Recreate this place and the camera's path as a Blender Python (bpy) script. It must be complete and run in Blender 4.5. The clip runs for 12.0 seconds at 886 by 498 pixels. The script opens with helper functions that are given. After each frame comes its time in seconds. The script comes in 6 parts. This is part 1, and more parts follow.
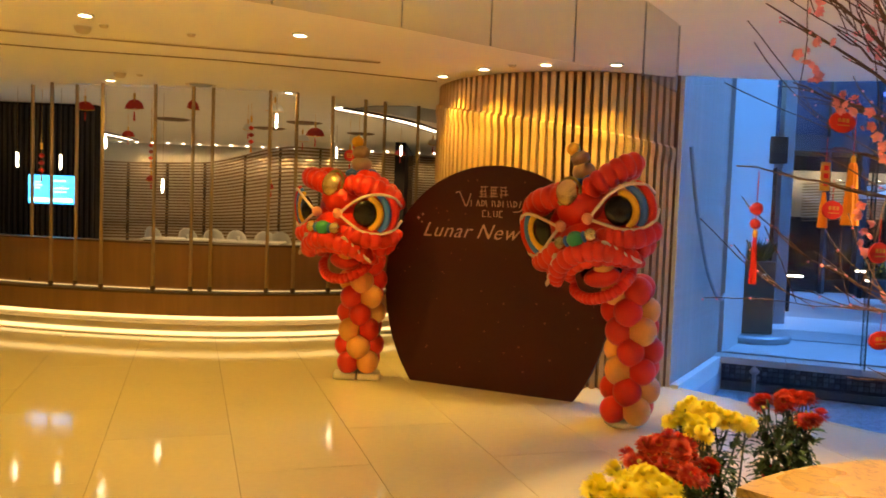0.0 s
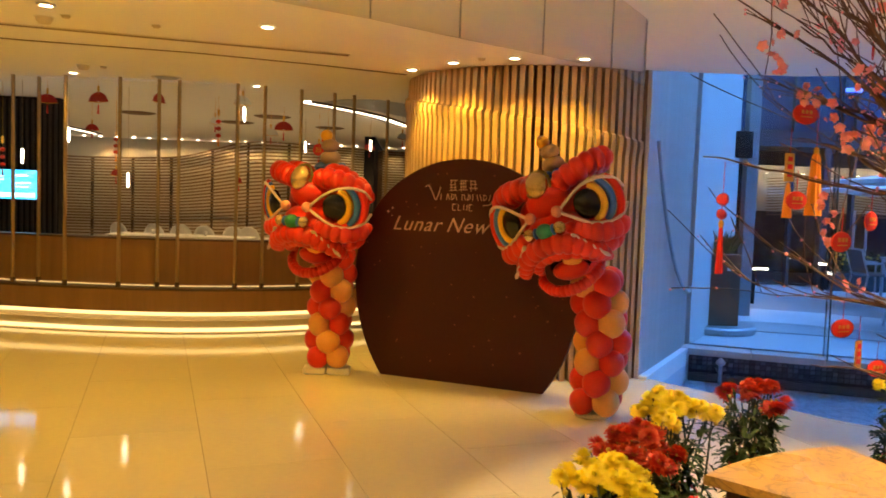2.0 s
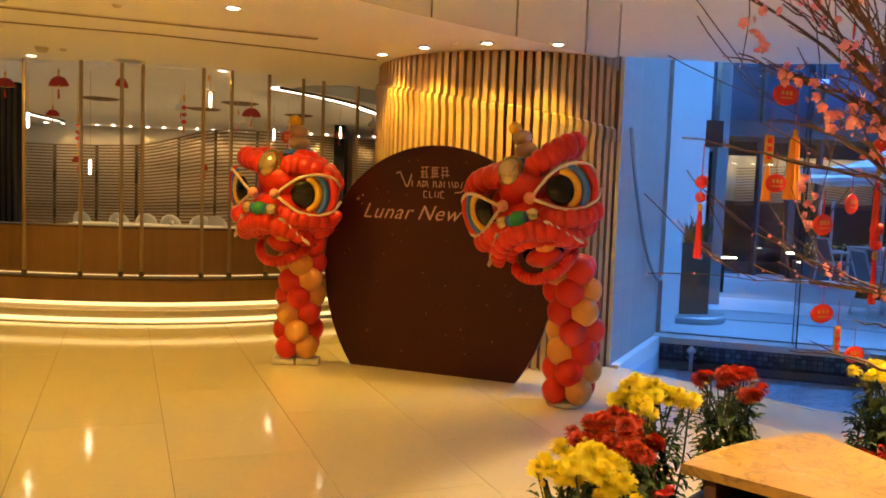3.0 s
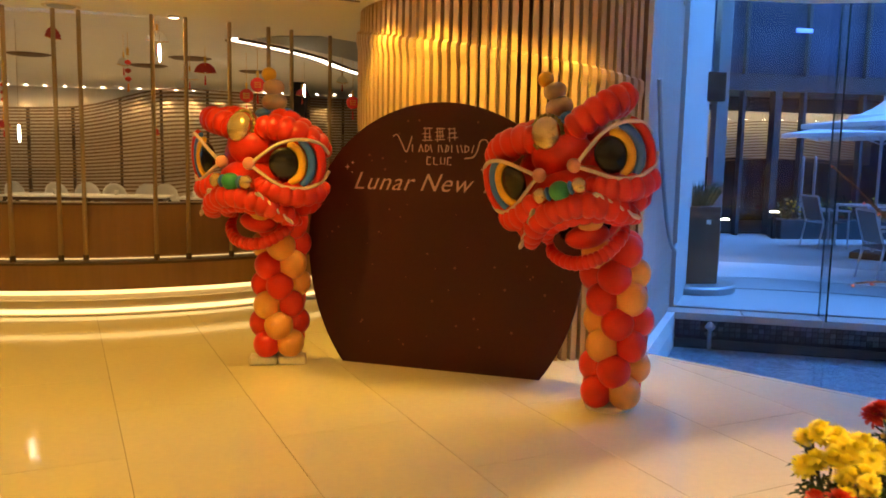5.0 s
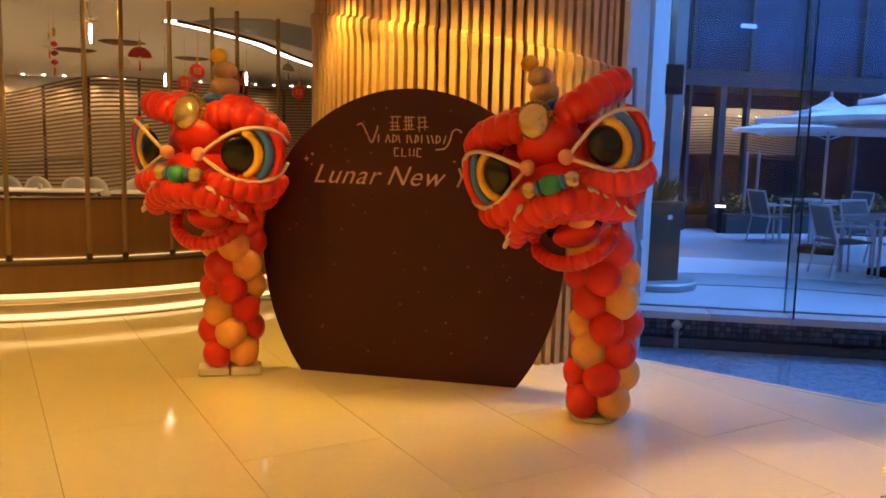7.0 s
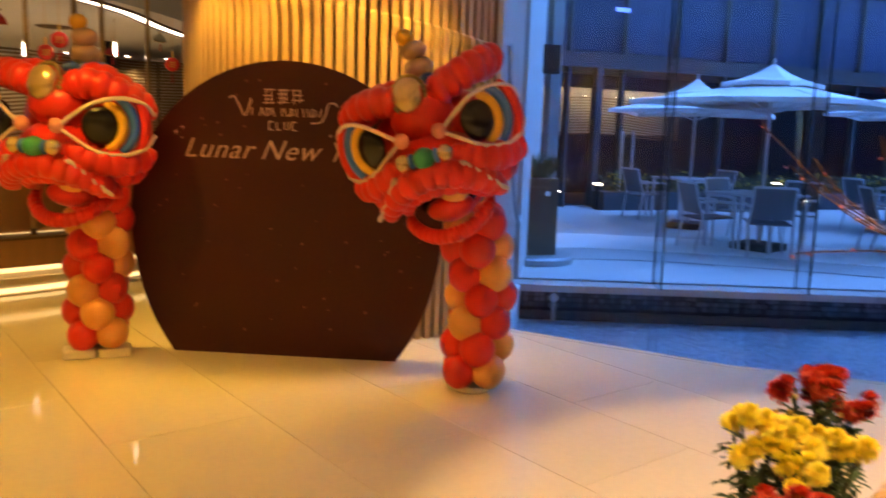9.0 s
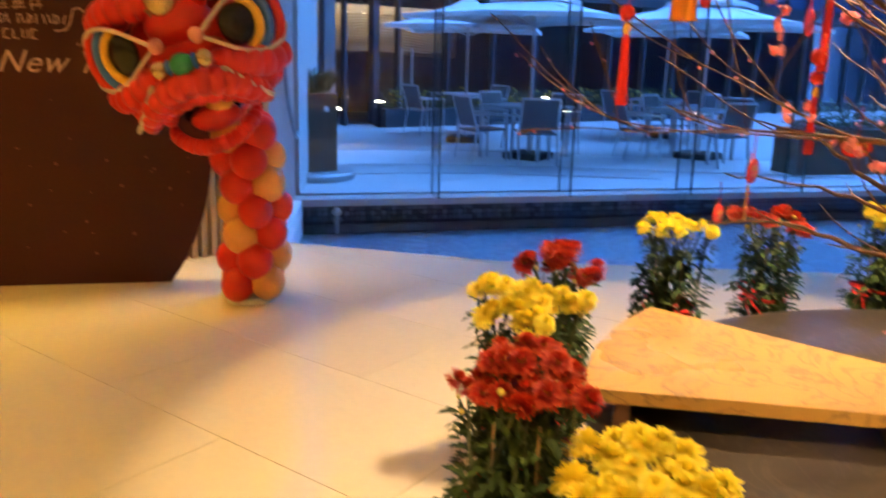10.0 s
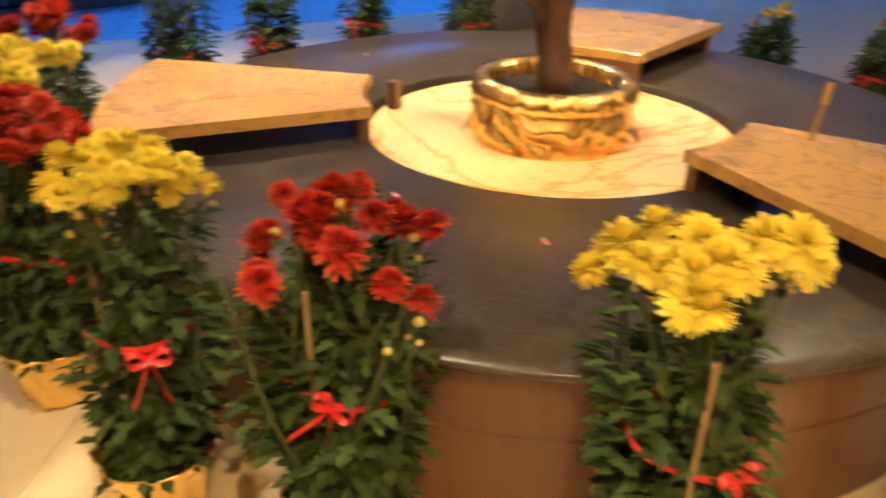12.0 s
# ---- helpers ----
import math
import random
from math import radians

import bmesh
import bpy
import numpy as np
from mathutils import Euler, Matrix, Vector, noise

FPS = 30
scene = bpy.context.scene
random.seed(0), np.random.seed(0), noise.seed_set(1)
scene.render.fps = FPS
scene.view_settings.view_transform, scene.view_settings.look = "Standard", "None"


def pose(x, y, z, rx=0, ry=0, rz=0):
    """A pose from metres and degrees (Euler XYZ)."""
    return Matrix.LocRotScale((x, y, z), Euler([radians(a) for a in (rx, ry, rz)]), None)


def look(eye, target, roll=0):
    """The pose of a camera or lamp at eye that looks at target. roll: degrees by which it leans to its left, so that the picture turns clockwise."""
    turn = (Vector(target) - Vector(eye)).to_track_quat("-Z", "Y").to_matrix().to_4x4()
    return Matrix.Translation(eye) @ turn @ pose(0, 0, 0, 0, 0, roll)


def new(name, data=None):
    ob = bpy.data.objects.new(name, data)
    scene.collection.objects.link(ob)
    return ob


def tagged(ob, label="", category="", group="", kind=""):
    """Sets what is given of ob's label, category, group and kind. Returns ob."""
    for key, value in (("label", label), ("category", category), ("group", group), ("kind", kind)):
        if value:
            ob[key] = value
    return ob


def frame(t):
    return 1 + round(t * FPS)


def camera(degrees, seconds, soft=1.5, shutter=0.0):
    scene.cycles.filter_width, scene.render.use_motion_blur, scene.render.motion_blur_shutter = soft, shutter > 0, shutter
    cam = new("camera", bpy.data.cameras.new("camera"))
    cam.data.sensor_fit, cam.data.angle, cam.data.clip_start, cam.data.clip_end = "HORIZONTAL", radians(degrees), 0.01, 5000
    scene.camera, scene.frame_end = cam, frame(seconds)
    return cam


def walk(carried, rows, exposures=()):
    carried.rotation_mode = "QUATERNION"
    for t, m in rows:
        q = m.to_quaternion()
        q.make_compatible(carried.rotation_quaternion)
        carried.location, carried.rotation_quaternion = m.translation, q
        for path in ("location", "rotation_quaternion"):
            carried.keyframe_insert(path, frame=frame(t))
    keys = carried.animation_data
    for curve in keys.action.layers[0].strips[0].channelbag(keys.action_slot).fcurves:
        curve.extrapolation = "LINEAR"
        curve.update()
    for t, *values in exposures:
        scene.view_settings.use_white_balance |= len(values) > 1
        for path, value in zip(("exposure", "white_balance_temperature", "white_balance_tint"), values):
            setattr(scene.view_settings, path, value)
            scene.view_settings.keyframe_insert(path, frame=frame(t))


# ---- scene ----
cam = camera(58.0, 12.0, soft=1.7, shutter=0.5)
PATH = [
    (0, (-0.014, 0.042, 1.501), (-0.012, 2.039, 1.39), 2.1),
    (0.5, (-0.06, 0.02, 1.515), (-0.094, 2.017, 1.41), 2.2),
    (1, (-0.031, 0.008, 1.521), (-0.077, 2.005, 1.414), 2.2),
    (1.5, (-0.003, 0.027, 1.496), (-0.004, 2.024, 1.385), 2.0),
    (2, (-0.012, 0.046, 1.487), (0.065, 2.041, 1.367), 2.0),
    (2.5, (-0.002, 0.052, 1.51), (0.118, 2.045, 1.383), 2.1),
    (3, (-0.012, 0.139, 1.46), (0.139, 2.128, 1.319), 2.1),
    (5, (-0.338, 1.151, 1.495), (-0.059, 3.117, 1.256), 1.2),
    (5.5, (-0.391, 1.338, 1.481), (-0.072, 3.296, 1.23), 1.9),
    (6, (-0.448, 1.496, 1.483), (-0.046, 3.439, 1.23), 1.3),
    (6.5, (-0.493, 1.568, 1.478), (-0.078, 3.508, 1.226), 1.4),
    (8.5, (-0.461, 1.6, 1.445), (0.135, 3.493, 1.199), 1.9),
    (9, (-0.428, 1.555, 1.442), (0.275, 3.404, 1.151), 2.0),
    (9.5, (-0.394, 1.488, 1.405), (0.581, 3.198, 1.047), 1.5),
    (10, (-0.376, 1.435, 1.364), (0.767, 3.01, 0.903), 1.6),
    (10.5, (-0.376, 1.356, 1.33), (0.945, 2.726, 0.716), 2.4),
    (11, (-0.412, 1.257, 1.295), (1.028, 2.381, 0.482), 3.6),
    (11.5, (-0.453, 1.198, 1.296), (1.043, 2.161, 0.383), 1.7),
    (12, (-0.46, 1.107, 1.304), (1.176, 1.784, 0.373), 1.4),
]
EXPOSURES = [(0, 1.5, 6500, 6), (5.0, 1.5, 6500, 8), (6.5, 1.47, 6650, 19), (8.5, 1.47, 6650, 18), (10, 1.64, 6200, 9), (11, 1.62, 5350, 3), (12, 1.58, 5300, 7)]
walk(cam, [(t, look(eye, target, roll)) for t, eye, target, roll in PATH], EXPOSURES)

# ---- sky and lamps ----
CEIL = 2.65
sky_world = bpy.data.worlds.new("dusk_sky")
sky_world.use_nodes = True
wt = sky_world.node_tree
sky = wt.nodes.new("ShaderNodeTexSky")
sky.sky_type, sky.sun_disc, sky.sun_elevation, sky.sun_rotation = "NISHITA", False, radians(18), radians(200)
sky.ozone_density, sky.dust_density, sky.air_density = 5.0, 0.3, 1.0
cool = wt.nodes.new("ShaderNodeMixRGB")
cool.blend_type, cool.inputs[0].default_value, cool.inputs[2].default_value = "MULTIPLY", 1.0, (0.62, 0.83, 1.06, 1)
wt.links.new(sky.outputs[0], cool.inputs[1])
wt.links.new(cool.outputs[0], wt.nodes["Background"].inputs[0])
wt.nodes["Background"].inputs[1].default_value = 2.1
scene.world = sky_world

WARM = (1.0, 0.60, 0.075)
SOFTWARM = (1.0, 0.69, 0.36)
DINEWARM = (1.0, 0.60, 0.22)


def lamp(name, kind, m, energy, color=WARM, **more):
    data = bpy.data.lights.new(name, kind)
    data.energy, data.color = energy, color
    if kind == "SPOT":
        data.spot_size, data.spot_blend, data.shadow_soft_size = radians(more["angle"]), more.get("blend", 0.6), more.get("soft", 0.04)
    elif kind == "AREA":
        data.shape, data.size, data.size_y = "RECTANGLE", more["w"], more["h"]
    else:
        data.shadow_soft_size = more.get("soft", 0.05)
    ob = new(name, data)
    ob.matrix_world = m
    return ob


# downlights of the lobby: place on the ceiling, and what they are aimed at
WASHERS = [(-0.065, 7.25), (0.28, 6.80), (0.758, 6.48), (1.30, 6.38)]
# the last flood lies out of view, an added downlight
FLOODS = [(-1.06, 5.69, 33), (-3.47, 8.30, 17), (-1.73, 8.74, 17), (-2.39, 5.31, 33), (-3.9, 6.2, 30)]
DRUM = Vector((1.25, 8.05, 0))
DRUM_R = 1.36
for x, y in WASHERS:
    inward = (DRUM - Vector((x, y, 0))).normalized()
    lamp("downlight_and_fill_beam", "SPOT", look((x, y, CEIL - 0.03), (x + 0.16 * inward.x, y + 0.16 * inward.y, 0.9)), 32, angle=98, blend=1.0)
for x, y, e in FLOODS:
    lamp("downlight_and_fill_beam", "SPOT", look((x, y, CEIL - 0.03), (x, y, 0)), e, angle=125, blend=0.9)
# unseen fill spots above bench and left floor and behind the camera, without fixtures
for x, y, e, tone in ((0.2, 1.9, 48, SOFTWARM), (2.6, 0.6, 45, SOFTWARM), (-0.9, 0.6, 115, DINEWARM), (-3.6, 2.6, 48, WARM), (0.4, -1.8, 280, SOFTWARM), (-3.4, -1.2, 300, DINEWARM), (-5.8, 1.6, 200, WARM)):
    lamp("downlight_and_fill_beam", "SPOT", look((x, y, CEIL - 0.03), (x, y, 0)), e, color=tone, angle=110, blend=0.8)
# bench lamp inferred from the sharp-edged light pool on the floor
lamp("bench_flood", "SPOT", look((2.25, 2.75, CEIL - 0.03), (2.25, 2.75, 0)), 170, color=SOFTWARM, angle=88, blend=0.14, soft=0.09)
# unseen spot added to brighten the foil pot and onyx disc
lamp("tree_fill_spot", "SPOT", look((0.95, 0.9, CEIL - 0.03), (1.95, 1.75, 0.5)), 40, color=SOFTWARM, angle=50)
# ambient fill spots added in the dining room behind the parapet, without fixtures
for x, y, e in ((-6.5, 13.5, 70), (-3.2, 12.0, 95), (-4.2, 16.2, 42), (-0.8, 14.5, 85), (-1.0, 17.3, 30)):
    lamp("dining_fill_spot", "SPOT", look((x, y, CEIL - 0.02), (x, y, 0)), e, color=DINEWARM, angle=140, blend=0.9)


# ---- materials ----
def nodes_of(name):
    m = bpy.data.materials.new(name)
    m.use_nodes = True
    return m, m.node_tree, m.node_tree.nodes["Principled BSDF"]


def surface(name, color, rough=0.5, metal=0.0, grain=40.0, vary=0.12, bump=0.05, blotch=2.0, stretch=(1, 1, 1), coat=0.0, per_piece=0.0, spec=0.5, sheen=0.0):
    """A surface with fine grain, larger blotches, uneven gloss and slight relief."""
    m, t, b = nodes_of(name)
    n, l = t.nodes, t.links
    co = n.new("ShaderNodeTexCoord")
    mp = n.new("ShaderNodeMapping")
    mp.inputs["Scale"].default_value = stretch
    l.new(co.outputs["Object"], mp.inputs[0])
    fine, broad = n.new("ShaderNodeTexNoise"), n.new("ShaderNodeTexNoise")
    fine.inputs["Scale"].default_value, fine.inputs["Detail"].default_value = grain, 6
    broad.inputs["Scale"].default_value, broad.inputs["Detail"].default_value = blotch, 3
    for x in (fine, broad):
        l.new(mp.outputs[0], x.inputs["Vector"])
    add = n.new("ShaderNodeMath")
    add.operation = "ADD"
    l.new(fine.outputs["Fac"], add.inputs[0]), l.new(broad.outputs["Fac"], add.inputs[1])
    value = n.new("ShaderNodeMapRange")
    value.inputs[1].default_value, value.inputs[2].default_value = 0.6, 1.4
    value.inputs[3].default_value, value.inputs[4].default_value = 1 - vary, 1 + vary
    l.new(add.outputs[0], value.inputs[0])
    hsv = n.new("ShaderNodeHueSaturation")
    hsv.inputs["Color"].default_value = (*color, 1)
    last = value.outputs[0]
    if per_piece:
        info, rng, mul = n.new("ShaderNodeObjectInfo"), n.new("ShaderNodeMapRange"), n.new("ShaderNodeMath")
        rng.inputs[3].default_value, rng.inputs[4].default_value = 1 - per_piece, 1 + per_piece
        mul.operation = "MULTIPLY"
        l.new(info.outputs["Random"], rng.inputs[0]), l.new(rng.outputs[0], mul.inputs[0]), l.new(last, mul.inputs[1])
        last = mul.outputs[0]
    l.new(last, hsv.inputs["Value"]), l.new(hsv.outputs[0], b.inputs["Base Color"])
    rr = n.new("ShaderNodeMapRange")
    rr.inputs[3].default_value, rr.inputs[4].default_value = max(0.02, rough * 0.8), min(1, rough * 1.2)
    l.new(broad.outputs["Fac"], rr.inputs[0]), l.new(rr.outputs[0], b.inputs["Roughness"])
    b.inputs["Metallic"].default_value = metal
    b.inputs["Specular IOR Level"].default_value = spec
    b.inputs["Coat Weight"].default_value = coat
    if sheen:
        b.inputs["Subsurface Weight"].default_value = sheen
        b.inputs["Subsurface Radius"].default_value = (0.05, 0.02, 0.01)
    if bump:
        bp = n.new("ShaderNodeBump")
        bp.inputs["Strength"].default_value, bp.inputs["Distance"].default_value = bump, 0.01
        l.new(fine.outputs["Fac"], bp.inputs["Height"]), l.new(bp.outputs[0], b.inputs["Normal"])
    return m


def recolour(m, other, factor):
    """Blends a surface's base colour towards another by a factor socket."""
    t = m.node_tree
    mix, b = t.nodes.new("ShaderNodeMixRGB"), t.nodes["Principled BSDF"]
    t.links.new(b.inputs["Base Color"].links[0].from_socket, mix.inputs[1])
    mix.inputs[2].default_value = (*other, 1)
    t.links.new(factor, mix.inputs[0])
    t.links.new(mix.outputs[0], b.inputs["Base Color"])
    return m


def tipped(m, tip, r):
    """Petals whose ends take another colour."""
    n, l = m.node_tree.nodes, m.node_tree.links
    co, ln, rng = n.new("ShaderNodeTexCoord"), n.new("ShaderNodeVectorMath"), n.new("ShaderNodeMapRange")
    ln.operation = "LENGTH"
    l.new(co.outputs["Object"], ln.inputs[0]), l.new(ln.outputs["Value"], rng.inputs[0])
    rng.inputs[1].default_value, rng.inputs[2].default_value = 0.6 * r, 1.05 * r
    return recolour(m, tip, rng.outputs[0])


def thin_petal(m, color):
    """Petals let some light through."""
    t = m.node_tree
    mix, tr = t.nodes.new("ShaderNodeMixShader"), t.nodes.new("ShaderNodeBsdfTranslucent")
    tr.inputs[0].default_value, mix.inputs[0].default_value = (*color, 1), 0.38
    t.links.new(t.nodes["Principled BSDF"].outputs[0], mix.inputs[1]), t.links.new(tr.outputs[0], mix.inputs[2])
    t.links.new(mix.outputs[0], t.nodes["Material Output"].inputs[0])
    return m


def by_island(m, amount):
    """Single leaves of a joined mesh differ: some are paler and fresher."""
    n, l = m.node_tree.nodes, m.node_tree.links
    geo, rng = n.new("ShaderNodeNewGeometry"), n.new("ShaderNodeMapRange")
    l.new(geo.outputs["Random Per Island"], rng.inputs[0])
    rng.inputs[1].default_value, rng.inputs[2].default_value, rng.inputs[4].default_value = 0.45, 1.0, amount
    return recolour(m, (0.11, 0.17, 0.04), rng.outputs[0])


def glowing(name, color, strength):
    m, t, b = nodes_of(name)
    b.inputs["Base Color"].default_value = (0.8, 0.8, 0.8, 1)
    b.inputs["Emission Color"].default_value = (*color, 1)
    b.inputs["Emission Strength"].default_value = strength
    return m


def marble(name, base, vein, scale=2.5, rough=0.2, amount=0.5):
    m = surface(name, base, rough, grain=60, vary=0.05, bump=0.01)
    t = m.node_tree
    n, l = t.nodes, t.links
    co, warp, mixv = n.new("ShaderNodeTexCoord"), n.new("ShaderNodeTexNoise"), n.new("ShaderNodeTexNoise")
    warp.inputs["Scale"].default_value, warp.inputs["Detail"].default_value, warp.inputs["Distortion"].default_value = scale, 8, 2.5
    l.new(co.outputs["Object"], warp.inputs["Vector"])
    ramp = n.new("ShaderNodeValToRGB")
    ramp.color_ramp.elements[0].position, ramp.color_ramp.elements[1].position = 0.46, 0.54
    e = ramp.color_ramp.elements.new(0.5)
    for k, v in zip(ramp.color_ramp.elements, (0, amount, 0)):
        k.color = (v, v, v, 1)
    l.new(warp.outputs["Fac"], ramp.inputs[0])
    mix = n.new("ShaderNodeMixRGB")
    b = n["Principled BSDF"]
    src = b.inputs["Base Color"].links[0].from_socket
    l.new(ramp.outputs[0], mix.inputs[0]), l.new(src, mix.inputs[1])
    mix.inputs[2].default_value = (*vein, 1)
    l.new(mix.outputs[0], b.inputs["Base Color"])
    return m


def pane_glass(name, tint=(0.9, 0.95, 0.95), rough=0.0):
    """Clear thin glass: see-through, with Fresnel gloss."""
    m, t, b = nodes_of(name)
    n, l = t.nodes, t.links
    n.remove(b)
    clear, gloss, mix, fr = n.new("ShaderNodeBsdfTransparent"), n.new("ShaderNodeBsdfGlossy"), n.new("ShaderNodeMixShader"), n.new("ShaderNodeLayerWeight")
    clear.inputs[0].default_value = (*tint, 1)
    gloss.inputs["Roughness"].default_value = rough
    steep, base = n.new("ShaderNodeMath"), n.new("ShaderNodeMath")
    steep.operation, base.operation = "POWER", "MULTIPLY_ADD"
    steep.inputs[1].default_value, base.inputs[1].default_value, base.inputs[2].default_value = 4.0, 0.45, 0.035
    l.new(fr.outputs["Facing"], steep.inputs[0]), l.new(steep.outputs[0], base.inputs[0])
    l.new(base.outputs[0], mix.inputs[0]), l.new(clear.outputs[0], mix.inputs[1]), l.new(gloss.outputs[0], mix.inputs[2])
    l.new(mix.outputs[0], n["Material Output"].inputs[0])
    return m


M_TILE = surface("polished_tile", (0.72, 0.62, 0.41), 0.085, grain=25, vary=0.04, bump=0.004, blotch=1.2, per_piece=0.03)
M_GROUT = surface("grout", (0.22, 0.18, 0.12), 0.8)
M_PLASTER = surface("ceiling_plaster", (0.88, 0.85, 0.80), 0.85, grain=90, vary=0.02, bump=0.01)
M_WALL = surface("wall_plaster", (0.66, 0.58, 0.46), 0.8, grain=60, vary=0.04, bump=0.02)
M_WOOD = surface("parapet_wood", (0.30, 0.162, 0.070), 0.42, grain=14, vary=0.18, bump=0.02, stretch=(1, 1, 0.08))
M_WOODDARK = surface("dark_wood", (0.10, 0.055, 0.03), 0.45, grain=14, vary=0.2, stretch=(1, 1, 0.1))
M_SLAT = surface("drum_slat_wood", (0.52, 0.34, 0.17), 0.4, grain=18, vary=0.14, stretch=(1, 1, 0.08), per_piece=0.1)
M_BACKING = surface("slat_backing", (0.16, 0.09, 0.045), 0.7)
M_GREYSLAT = surface("grey_slat", (0.50, 0.485, 0.46), 0.5, grain=30, vary=0.08, per_piece=0.06)
M_BRASS = surface("brushed_bronze", (0.42, 0.30, 0.16), 0.38, 0.7, grain=60, vary=0.1, stretch=(1, 1, 0.05))
M_STEEL = surface("painted_steel", (0.34, 0.36, 0.38), 0.45, 0.6)
M_BLACK = surface("black_wall", (0.018, 0.016, 0.017), 0.6, spec=0.15)
M_BLACKSLAT = surface("black_slat", (0.035, 0.03, 0.03), 0.5)
M_WHITE = surface("white_paint", (0.8, 0.79, 0.77), 0.5, vary=0.04)
M_BOARD = surface("maroon_board", (0.050, 0.007, 0.0075), 0.5, grain=70, vary=0.2, bump=0.01, spec=0.3)
M_LETTER = surface("rose_gold_letter", (0.62, 0.40, 0.30), 0.4, 0.2)
M_SPECK = surface("faint_gold_fleck", (0.16, 0.045, 0.03), 0.5)
M_GLASS = pane_glass("window_glass", (0.95, 0.97, 0.98))
M_CURTAIN = pane_glass("smoke_curtain_glass", (0.90, 0.91, 0.90), 0.05)
M_GLASSEDGE = surface("glass_edge", (0.02, 0.035, 0.035), 0.2)
M_DECK = surface("terrace_stone", (0.42, 0.42, 0.42), 0.55, grain=30, vary=0.1, blotch=1.0, per_piece=0.05)
M_DECKDARK = surface("terrace_stone_dark", (0.22, 0.22, 0.22), 0.6, grain=30, vary=0.12)
M_CURB = surface("curb_stone", (0.44, 0.42, 0.39), 0.45, vary=0.1, per_piece=0.08)
M_MOSAIC = surface("mosaic_tile", (0.075, 0.085, 0.10), 0.25, grain=30, vary=0.35, blotch=60, per_piece=0.5)
M_BASIN = surface("pool_mosaic", (0.29, 0.32, 0.35), 0.4, grain=26, vary=0.75, bump=0.1, blotch=48)
M_ONYX = marble("onyx_top", (0.85, 0.64, 0.29), (0.72, 0.36, 0.08), 1.4, 0.18, 0.8)
# tan marble with the gold of the warm lamps put into its base colour
M_SLAB = marble("tan_marble", (0.50, 0.295, 0.068), (0.24, 0.14, 0.05), 5.0, 0.28, 0.8)
M_RING = marble("dark_bench_stone", (0.054, 0.042, 0.034), (0.11, 0.088, 0.07), 4.0, 0.3, 0.5)
M_RINGSIDE = surface("bench_side_wood", (0.15, 0.075, 0.040), 0.4, grain=20, vary=0.2, stretch=(1, 1, 0.15))
M_RED = surface("red_balloon", (0.70, 0.024, 0.010), 0.36, grain=8, vary=0.05, bump=0, sheen=0.08)
M_ORANGE = surface("peach_balloon", (0.80, 0.37, 0.09), 0.33, grain=8, vary=0.05, bump=0, sheen=0.2)
M_BALBLACK = surface("black_balloon", (0.008, 0.007, 0.007), 0.25, bump=0)
M_BALYEL = surface("yellow_balloon", (0.82, 0.46, 0.03), 0.35, bump=0)
M_BALBLUE = surface("blue_balloon", (0.05, 0.17, 0.62), 0.35, bump=0)
M_BALGREEN = surface("green_balloon", (0.03, 0.27, 0.13), 0.3, bump=0)
M_BALPINK = surface("pink_balloon", (0.78, 0.32, 0.22), 0.35, bump=0)
M_BALGOLD = surface("chrome_gold_balloon", (0.62, 0.46, 0.24), 0.25, 0.75, bump=0)
M_BALBEIGE = surface("beige_balloon", (0.50, 0.33, 0.20), 0.35, bump=0)
M_STRING = surface("white_balloon_string", (0.72, 0.55, 0.45), 0.4, bump=0)
M_PAD = surface("white_pad", (0.72, 0.68, 0.6), 0.5)
M_FOIL = surface("gold_foil", (0.93, 0.66, 0.20), 0.24, 0.95, grain=14, vary=0.12, bump=0.3)
M_SOIL = surface("soil", (0.012, 0.008, 0.006), 0.95, bump=0.5)
M_LEAF = by_island(surface("chrysanthemum_leaf", (0.036, 0.064, 0.015), 0.65, grain=40, vary=0.3, blotch=9, spec=0.25), 0.45)
M_STEM = surface("green_stem", (0.060, 0.080, 0.026), 0.6)
M_STAKE = surface("bamboo_stake", (0.34, 0.22, 0.10), 0.6)
M_PETALY = thin_petal(tipped(surface("yellow_petal", (0.93, 0.80, 0.04), 0.6, grain=30, vary=0.15, sheen=0.1, per_piece=0.06), (0.95, 0.86, 0.12), 0.046), (0.95, 0.84, 0.04))
M_PETALR = thin_petal(tipped(surface("red_petal", (0.36, 0.010, 0.004), 0.6, grain=30, vary=0.3, sheen=0.1, per_piece=0.15), (0.74, 0.14, 0.03), 0.042), (0.60, 0.035, 0.008))
M_CENTRE = surface("flower_centre", (0.55, 0.22, 0.02), 0.8)
M_BUD = surface("yellow_bud", (0.55, 0.42, 0.06), 0.7)
M_RIBBON = surface("red_ribbon", (0.60, 0.02, 0.012), 0.35, grain=60, vary=0.2)
M_BARK = surface("peach_bark", (0.115, 0.058, 0.028), 0.7, grain=50, vary=0.3, bump=0.3, stretch=(1, 1, 0.3))
M_PINKPETAL = thin_petal(surface("peach_blossom_petal", (0.88, 0.38, 0.39), 0.6, grain=20, vary=0.15, per_piece=0.2), (0.9, 0.32, 0.30))
M_TASSEL = surface("orange_tassel", (0.85, 0.30, 0.02), 0.6, grain=60, vary=0.2, stretch=(1, 1, 0.05))
M_REDORN = surface("red_paper", (0.72, 0.03, 0.012), 0.5, vary=0.1)
M_GOLDPAPER = surface("gold_paper", (0.72, 0.42, 0.06), 0.35, 0.4)
